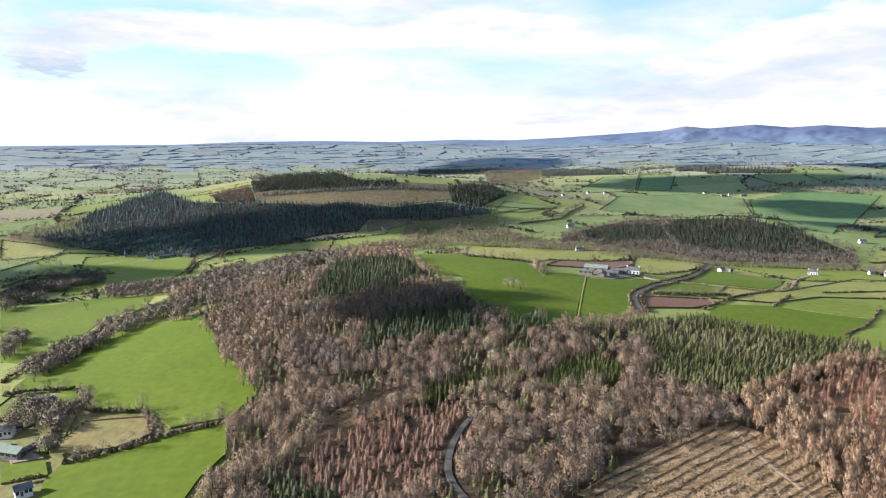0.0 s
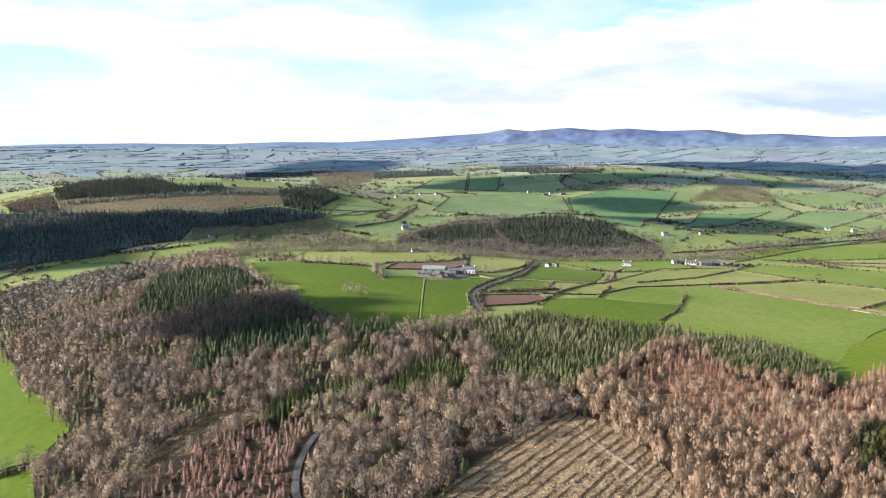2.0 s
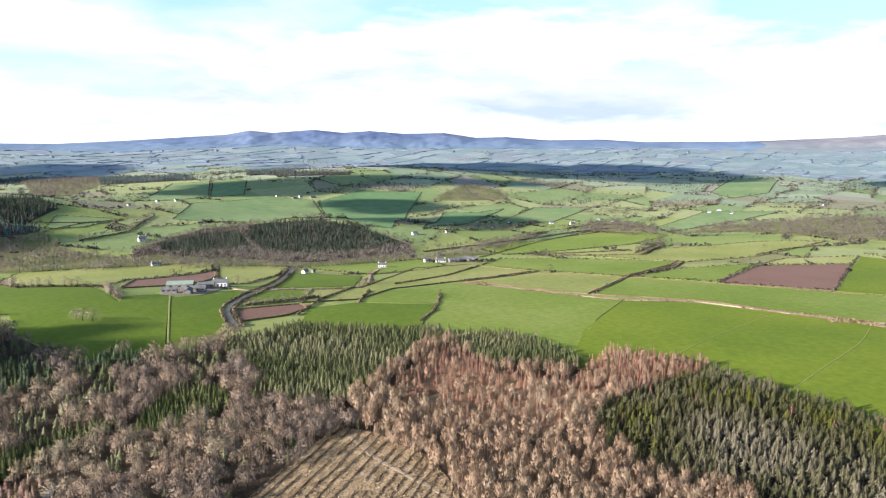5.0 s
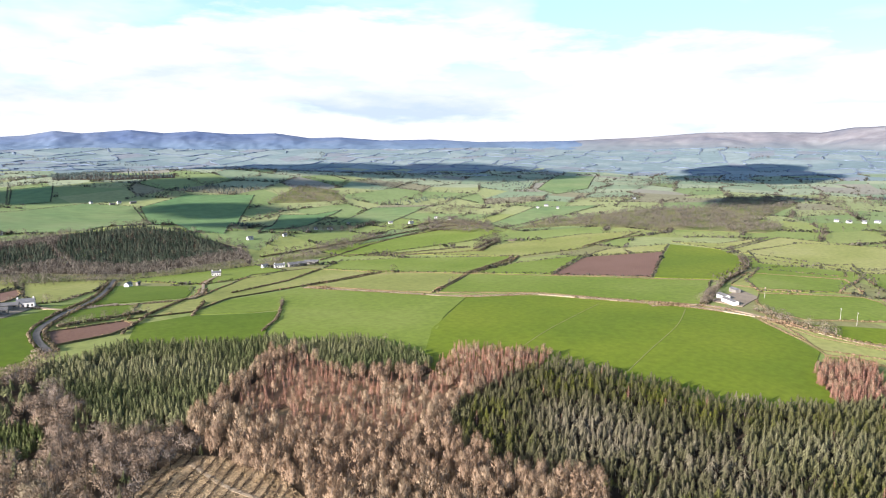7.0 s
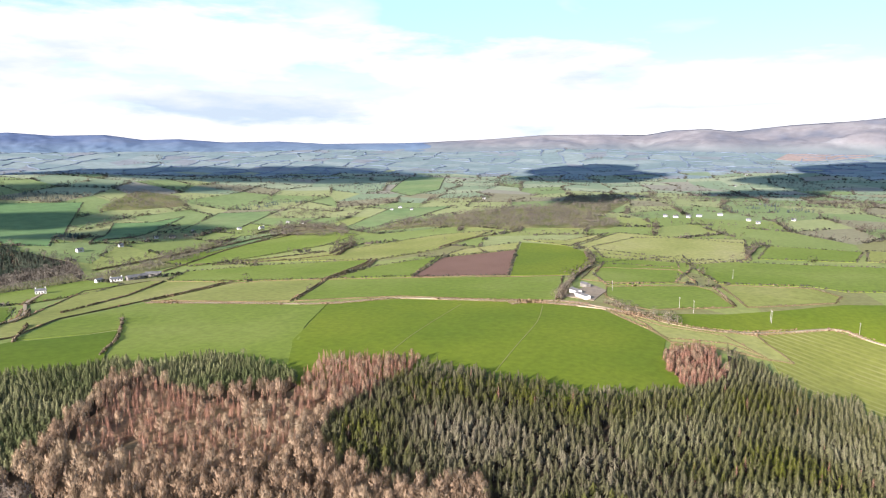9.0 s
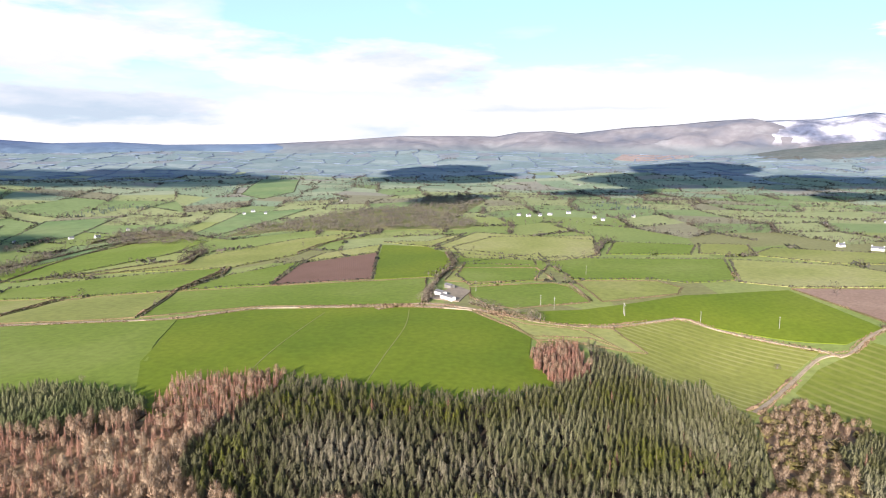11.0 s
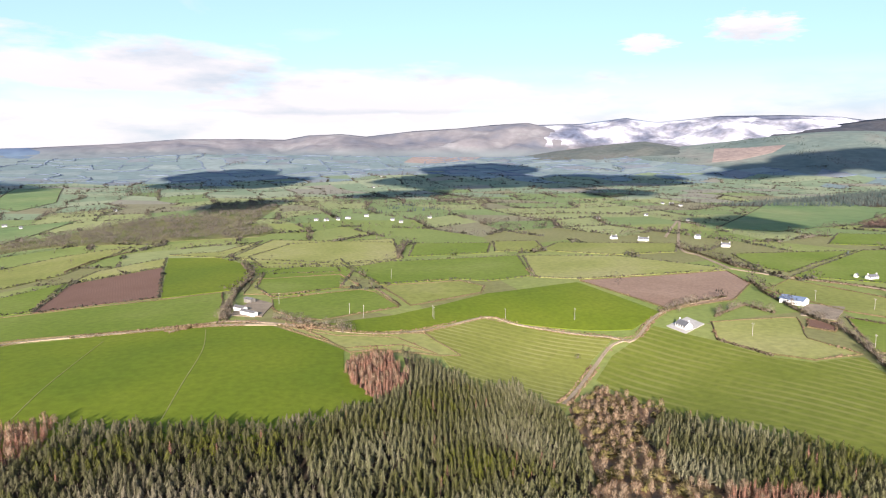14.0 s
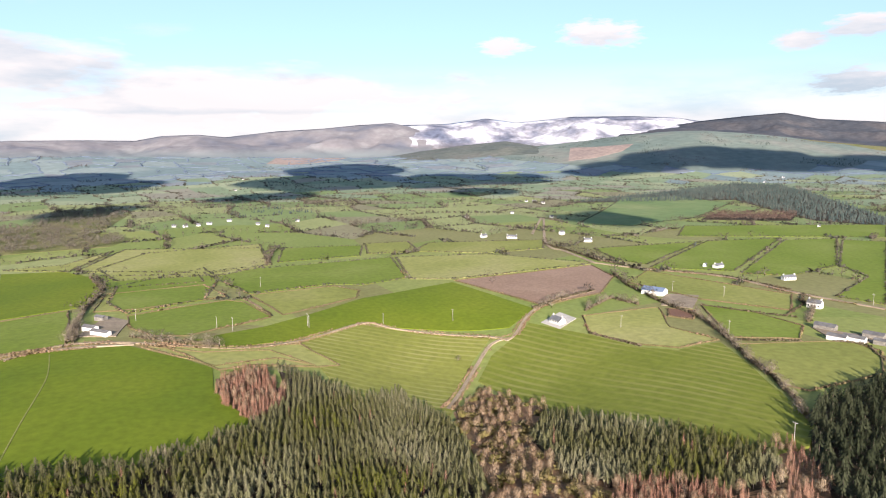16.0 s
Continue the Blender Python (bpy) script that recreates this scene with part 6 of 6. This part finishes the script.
stand("fir_tall", [(330, -173), (353, -238), (363, -298), (219, -138), (225, -105), (277, -131)])
stand("broadleaf_far", [(-627, 960), (-620, 1030), (-576, 1105), (-493, 1063), (-442, 948), (-507, 913), (-569, 943)])
stand("spruce_hill", [(-578, 1109), (-557, 1184), (-535, 1289), (-431, 1151), (-366, 1123), (-308, 1116), (-240, 1098), (-200, 1080), (-163, 1103), (-130, 1093), (-76, 1083), (0, 1121), (78, 1098), (66, 1025), (-4, 1022), (-114, 1019), (-122, 978), (-179, 958), (-220, 925), (-271, 917), (-303, 898), (-325, 874), (-411, 878), (-442, 905), (-524, 931), (-587, 974), (-556, 1023)])
stand("larch_far", [(-402, 1179), (-343, 1213), (-324, 1169), (-306, 1116), (-362, 1128)])
stand("spruce_mid", [(-345, 1238), (-322, 1292), (-204, 1278), (-144, 1215), (-85, 1228), (-82, 1190), (-168, 1174), (-244, 1167), (-322, 1169)])
stand("spruce_hill", [(-315, 1151), (-242, 1158), (-167, 1167), (6, 1206), (5, 1185), (-163, 1152), (-239, 1143), (-310, 1139)])
stand("spruce_mid", [(8, 1227), (92, 1313), (113, 1214), (60, 1105), (14, 1125)])
stand("spruce_hill", [(-45, 989), (5, 1023), (55, 1011), (94, 977), (94, 935), (43, 942), (-12, 960)])
stand("mound_wood", [(144, 862), (174, 970), (236, 1032), (289, 1074), (369, 1074), (445, 1042), (491, 977), (511, 922), (523, 870), (502, 813), (466, 761), (388, 754), (331, 767), (269, 773), (215, 815)])
stand("spruce_mid", [(358, 1053), (447, 1047), (494, 983), (507, 915), (502, 850), (393, 832), (349, 843), (312, 902), (327, 1000)])
stand("spruce_mid", [(198, 973), (267, 1021), (327, 1021), (307, 921), (246, 909), (202, 913)])
stand("spruce_far", [(-95, 2633), (198, 2527), (172, 2195), (-87, 2411)])
stand("broadleaf_far", [(133, 2461), (332, 2309), (265, 1839), (102, 1448)])
stand("spruce_far", [(331, 2366), (497, 1920), (476, 1782), (265, 1839)])
stand("spruce_far", [(795, 2366), (729, 1760), (841, 1667), (821, 1627), (693, 1672), (601, 1785)])
stand("broadleaf_far", [(851, 845), (977, 942), (1018, 903), (985, 794), (902, 716), (892, 770)])
stand("broadleaf_far", [(935, 1367), (1055, 1443), (1104, 1371), (1051, 1265), (937, 1282), (866, 1312)])
stand("broadleaf_far", [(940, 702), (1059, 713), (1140, 667), (1248, 633), (1339, 532), (1244, 433), (1112, 317), (1040, 335), (1022, 419), (1006, 512), (1000, 629)])
stand("broadleaf_far", [(1360, 533), (1548, 552), (1586, 482), (1456, 403), (1244, 390), (1194, 438)])
stand("broadleaf_far", [(900, 835), (920, 797), (937, 746), (870, 705), (861, 801)])
stand("broadleaf_far", [(-64, 914), (-53, 1009), (77, 1073), (88, 1002), (160, 891), (122, 831), (12, 884), (-44, 834)])
stand("broadleaf_far", [(114, 872), (182, 934), (270, 866), (334, 789), (487, 812), (451, 732), (269, 736), (159, 825)])
stand("broadleaf_far", [(461, 751), (648, 828), (760, 867), (746, 819), (579, 745), (461, 717)])
stand("spruce_far", [(1566, -527), (1726, -827), (2040, -1289), (1913, -1358), (1082, -939), (969, -831), (1074, -786), (1496, -921)])
stand("larch_far", [(1137, -611), (1235, -696), (1181, -838), (1076, -744)])

# hedges and rows of trees
hedge("treeline", [(-161, 271), (-142, 279), (-123, 290), (-100, 299)])
hedge("treeline", [(-181, 328), (-163, 323), (-145, 318)])
hedge("treeline", [(-145, 318), (-132, 292), (-136, 285)])
hedge("treeline", [(-247, 364), (-229, 366), (-204, 361), (-190, 346), (-184, 331)])
hedge("treeline", [(-262, 387), (-263, 406), (-256, 423), (-236, 421), (-239, 452), (-260, 506)])
hedge("treeline", [(-260, 506), (-243, 541), (-227, 555)])
hedge("treeline", [(-311, 464), (-330, 511), (-317, 507)])
hedge("treeline", [(-458, 694), (-461, 758), (-427, 779), (-382, 780)])
hedge("treeline", [(-430, 667), (-434, 744), (-387, 763)])
hedge("hedge", [(-405, 610), (-364, 630), (-325, 661), (-290, 713), (-275, 737)])
hedge("treeline", [(-291, 765), (-306, 842), (-295, 873), (-289, 902)])
hedge("hedge", [(-515, 783), (-512, 845), (-500, 895), (-398, 893)])
hedge("hedge", [(-175, 290), (-191, 319), (-186, 338)])
hedge("treeline", [(-188, 310), (-197, 331), (-189, 339)])
hedge("treeline", [(-224, 327), (-209, 327), (-192, 320), (-174, 285)])
hedge("hedge", [(-175, 258), (-163, 261)])
hedge("treeline", [(-9, 815), (23, 603), (78, 582), (78, 522)])
hedge("treeline", [(215, 501), (185, 491), (151, 485)])
hedge("hedge", [(173, 446), (210, 489), (265, 539)])
hedge("hedge", [(308, 545), (392, 582), (478, 639)])
hedge("hedge", [(373, 535), (492, 554)])
hedge("hedge", [(241, 399), (271, 424), (312, 477)])
hedge("hedge", [(231, 468), (267, 515)])
hedge("hedge", [(595, 698), (663, 616), (705, 586)])
hedge("hedge", [(700, 582), (819, 644)])
hedge("hedge", [(532, 463), (657, 498)])
hedge("treeline", [(510, 804), (569, 809), (659, 821), (755, 832)])
hedge("treeline", [(755, 832), (832, 850), (915, 846), (986, 795)])
hedge("hedge", [(79, 1072), (134, 1123), (190, 1147)])
hedge("hedge", [(51, 1116), (177, 1127), (190, 1101)])
hedge("treeline", [(113, 1024), (184, 1071), (245, 1193)])
hedge("hedge", [(526, 465), (624, 480), (675, 507)])
hedge("treeline", [(696, 584), (796, 629)])
hedge("treeline", [(513, 223), (555, 232), (634, 245), (715, 254), (795, 289)])
hedge("hedge", [(931, 472), (858, 489), (784, 483)])
hedge("hedge", [(590, 725), (655, 666), (733, 633)])
hedge("hedge", [(537, 715), (685, 785), (866, 842), (937, 774)])
hedge("treeline", [(567, -109), (591, -141), (616, -183)])
hedge("treeline", [(550, -147), (585, -185), (556, -197)])
hedge("treeline", [(690, -237), (633, -224), (551, -219), (508, -223), (449, -208)])
hedge("treeline", [(449, -208), (403, -192), (383, -189), (348, -177), (317, -162)])
hedge("hedge", [(544, -245), (514, -271), (493, -294)])
hedge("hedge", [(448, -207), (436, -253)])
hedge("hedge", [(496, -127), (455, -147)])
hedge("treeline", [(820, 115), (931, 112)])
hedge("hedge", [(710, -282), (657, -340), (581, -358)])
hedge("hedge", [(498, -288), (528, -327), (566, -358)])
hedge("treeline", [(479, -293), (518, -329), (547, -337)])
hedge("hedge", [(430, -274), (421, -288), (387, -272)])
hedge("treeline", [(519, 186), (504, 158), (492, 127)])
hedge("hedge", [(635, 123), (570, 97)])
hedge("treeline", [(509, 218), (563, 231)])
hedge("treeline", [(708, 604), (815, 649)])
hedge("hedge", [(521, 466), (639, 497), (676, 515)])
hedge("hedge", [(793, 816), (877, 819), (898, 770)])
hedge("treeline", [(912, -240), (843, -252), (768, -256), (733, -274)])
hedge("treeline", [(875, 895), (952, 906), (979, 855), (946, 759)])

# trees that stand alone
lone_tree(49, 473, 1.1)
lone_tree(54, 469, 1.2)
lone_tree(46, 476, 1.0)
lone_tree(75, 540, 1.0)
lone_tree(180, 588, 1.1)
lone_tree(305, 467, 0.7)
lone_tree(483, 131, 1.0)
lone_tree(501, 164, 0.7)
lone_tree(511, 169, 0.6)
lone_tree(-103, 298, 0.9)
lone_tree(-117, 296, 0.8)
lone_tree(-114, 297, 0.6)
lone_tree(-307, 574, 0.8)
lone_tree(950, 586, 1.1)
lone_tree(943, 528, 1.1)
lone_tree(838, 503, 0.8)
lone_tree(800, 554, 0.9)
lone_tree(698, 587, 1.1)
lone_tree(854, 330, 1.1)
lone_tree(751, 361, 0.4)
lone_tree(828, 263, 0.5)
lone_tree(667, -102, 0.8)
lone_tree(804, 295, 0.8)
lone_tree(383, -187, 1.2)
lone_tree(390, -188, 1.0)
lone_tree(567, -125, 0.9)
lone_tree(1099, -526, 1.0)
lone_tree(483, -28, 0.6)
lone_tree(159, 662, 0.5)
lone_tree(167, 630, 0.5)
lone_tree(189, 589, 0.5)
lone_tree(201, 600, 0.5)
lone_tree(489, 126, 1.0)
lone_tree(501, 163, 0.7)
lone_tree(283, 329, 0.5)
lone_tree(809, 126, 0.9)
lone_tree(381, 687, 0.6)
lone_tree(983, 179, 1.0)
lone_tree(987, 155, 1.0)
lone_tree(973, 202, 1.0)
lone_tree(1197, -21, 0.9)
lone_tree(491, 133, 1.1)

# houses, barns and sheds
building("cottage", 381, 694, 9.4, 5.0, 3.1, -30)
building("barn", 115, 543, 10.8, 4.6, 2.4, -25)
building("green_barn", 128, 563, 19.2, 8.9, 3.7, -25)
building("barn", 127, 538, 9.8, 5.0, 2.4, 65)
building("barn", 136, 545, 11.7, 5.5, 3.0, -25)
building("barn", 148, 566, 12.7, 6.1, 3.0, -25)
building("barn", 157, 575, 8.8, 5.0, 2.4, 65)
building("cottage", 161, 572, 11.1, 5.9, 3.7, -25)
building("cottage", 279, 676, 7.2, 4.4, 2.5, 37)
building("barn", 291, 682, 3.6, 2.7, 2.4, 32)
building("cottage", 171, 849, 11.0, 4.4, 2.5, 13)
building("cottage", 456, 715, 7.7, 4.4, 2.5, -1)
building("cottage", 468, 703, 12.1, 4.4, 2.5, -23)
building("barn", 487, 695, 22.0, 8.8, 2.8, -13)
building("barn", 511, 698, 16.5, 7.7, 2.8, -44)
building("white_shed", 546, 218, 10.4, 5.2, 2.5, 55)
building("barn", 579, 220, 8.8, 4.6, 2.4, 55)
building("white_shed", 530, 207, 14.8, 4.4, 2.5, 55)
building("cottage", 527, -115, 11.1, 6.7, 2.5, 20)
building("blue_barn", 593, -230, 19.2, 11.8, 3.3, 40)
building("cottage", 699, -361, 12.1, 5.0, 2.5, 107)
building("cottage", 708, -351, 4.4, 3.3, 2.5, 133)
building("cottage", 625, -389, 13.2, 5.0, 2.5, 90)
building("cottage", 519, -331, 10.4, 6.7, 3.6, 30)
building("barn", 460, -291, 13.7, 7.1, 2.4, 30)
building("white_shed", 434, -278, 11.8, 5.9, 2.5, 30)
building("white_shed", 429, -287, 13.3, 5.9, 2.5, 30)
building("barn", 433, -306, 12.7, 6.1, 2.6, 30)
building("barn", 419, -298, 7.8, 4.6, 2.4, 30)
building("cottage", -207, 339, 8.9, 6.7, 2.5, 30)
building("cottage", -205, 341, 5.9, 4.4, 2.5, 120)
building("green_barn", -189, 283, 9.6, 6.7, 3.0, -15)
building("green_barn", -197, 288, 8.9, 5.9, 3.0, -15)
building("cottage", -164, 248, 5.9, 4.4, 2.5, 40)
building("cottage", -209, 308, 7.4, 5.2, 2.7, 10)
building("barn", -206, 313, 3.9, 3.0, 2.4, 20)
building("barn", -184, 286, 4.4, 3.0, 2.4, 70)
building("cottage", -377, 869, 9.9, 4.4, 2.5, 4)
building("barn", -361, 875, 13.2, 5.0, 2.5, 23)
building("cottage", -333, 876, 7.7, 4.4, 2.5, 0)
building("cottage", -162, 944, 8.8, 4.4, 2.5, 6)
building("cottage", -85, 981, 7.7, 4.4, 2.5, 25)
building("cottage", 189, 1016, 8.8, 5.0, 2.8, 13)
building("cottage", 561, 908, 8.8, 5.0, 2.8, 2)
building("cottage", 624, 910, 6.4, 3.6, 2.5, -4)
building("cottage", 736, 977, 7.2, 3.6, 2.5, 17)
building("cottage", 764, 973, 8.8, 3.6, 2.5, -25)
building("barn", 686, 934, 8.8, 4.0, 2.5, 14)
building("cottage", 847, 1021, 6.4, 3.2, 2.5, 19)
building("cottage", 909, 970, 8.0, 3.6, 2.5, -25)
building("cottage", 930, 936, 10.4, 4.0, 2.5, -4)
building("cottage", 552, 1449, 6.4, 3.6, 2.5, 31)
building("cottage", 598, 1428, 8.0, 3.6, 2.5, 7)
building("barn", 621, 1417, 12.0, 4.8, 2.5, 0)
building("barn", 580, 1418, 10.4, 4.8, 2.5, 3)
building("cottage", 339, 1437, 7.2, 3.6, 2.5, 26)
building("cottage", 300, 1419, 6.4, 3.6, 2.5, 36)
building("cottage", 230, 1314, 6.4, 3.6, 2.5, 25)
building("cottage", 154, 1272, 7.2, 3.6, 2.5, -15)
building("cottage", 300, 1122, 7.2, 3.6, 2.5, -25)
building("cottage", 192, 1024, 9.9, 5.0, 2.8, 4)
building("cottage", 246, 1203, 4.8, 3.2, 2.5, -9)
building("cottage", 1221, 844, 7.2, 3.6, 2.5, 65)
building("cottage", 1263, 850, 8.0, 3.6, 2.5, 128)
building("cottage", 1228, 799, 5.6, 3.6, 2.5, 110)
building("cottage", 1461, 743, 8.0, 4.0, 2.5, 66)
building("cottage", 1008, 943, 8.0, 3.6, 2.5, 65)
building("cottage", 1005, 904, 6.4, 3.6, 2.5, 96)
building("cottage", 1236, 284, 6.4, 3.6, 2.5, 66)
building("cottage", 1230, 265, 8.0, 3.6, 2.5, 132)
building("cottage", 1241, 246, 6.4, 3.6, 2.5, 87)
building("cottage", 1258, 231, 8.8, 3.6, 2.5, 74)
building("cottage", 1294, 202, 8.0, 3.6, 2.5, 108)
building("cottage", 1205, 133, 6.4, 3.6, 2.5, 81)
building("cottage", 997, -180, 9.9, 5.0, 2.5, 120)
building("cottage", 976, -216, 14.3, 5.5, 2.5, 66)
building("cottage", 1000, -300, 7.7, 5.0, 3.3, 111)
building("cottage", 918, -306, 11.0, 5.5, 2.8, 79)
building("cottage", 1342, -328, 7.2, 3.6, 2.5, 94)
building("cottage", 1591, -459, 10.4, 4.0, 2.5, 104)
building("cottage", 1561, -470, 8.0, 3.6, 2.5, 95)
building("cottage", 1245, -374, 6.4, 3.6, 2.5, 105)
building("cottage", 1607, -444, 6.4, 3.6, 2.5, 96)
building("cottage", 1267, -219, 6.4, 3.6, 2.5, 108)
building("cottage", 1235, 150, 6.4, 3.6, 2.5, 104)
building("cottage", 1269, 85, 6.4, 3.6, 2.5, 66)
building("cottage", 2135, -1537, 9.6, 4.0, 2.5, 105)
building("cottage", 2035, -1392, 8.0, 4.0, 2.5, 98)
building("cottage", 985, -722, 4.0, 2.8, 2.5, 107)
building("cottage", 2563, 282, 8.8, 4.0, 2.5, 79)
building("cottage", 2213, 278, 6.4, 3.6, 2.5, 94)

# poles of the overhead line
utility_pole(540, 70)
utility_pole(551, 15)
utility_pole(557, -40)
utility_pole(690, 113)
utility_pole(300, -140)
utility_pole(534, 133)
utility_pole(530, 122)
utility_pole(570, -283)
utility_pole(601, -252)
utility_pole(516, -383)
utility_pole(544, 71)
utility_pole(570, 194)
utility_pole(464, -217)
utility_pole(499, -153)


def beside(fine, off):
    """A line that runs beside a way at that distance, to its left or (minus) right."""
    line = []
    for q0, q1 in zip(fine[::4], fine[4::4]):
        d = (q1 - q0).normalized()
        line.append((q0.x - d.y * off, q0.y + d.x * off))
    return line


for side in (-1, 1):        # dense dark hedges along the farm road
    hedge("hedge", beside(WAYS[0][0], side * (WAYS[0][1] / 2 + 2.1)))
brush_heaps(CLEAR[0], 35, 4.5)
brush_heaps(CLEAR[1], 43, 7.0)
for ring in CLEAR[:2]:
    brash_litter(ring, 9000)
for ring in EDGES:
    bank(ring)
    wayside(ring + ring[:1], "broken row of low scrubby bushes on a bank", 0, 2.6)
for fine, wide in WAYS:
    if 2.2 < wide < 3.65:
        for side in (-1, 1):
            if len(fine) > 12:
                wayside(beside(fine, side * (wide / 2 + 1.5)), "low brown scrub along a farm lane", 1, 1.1)
grow_stands()
far_land()
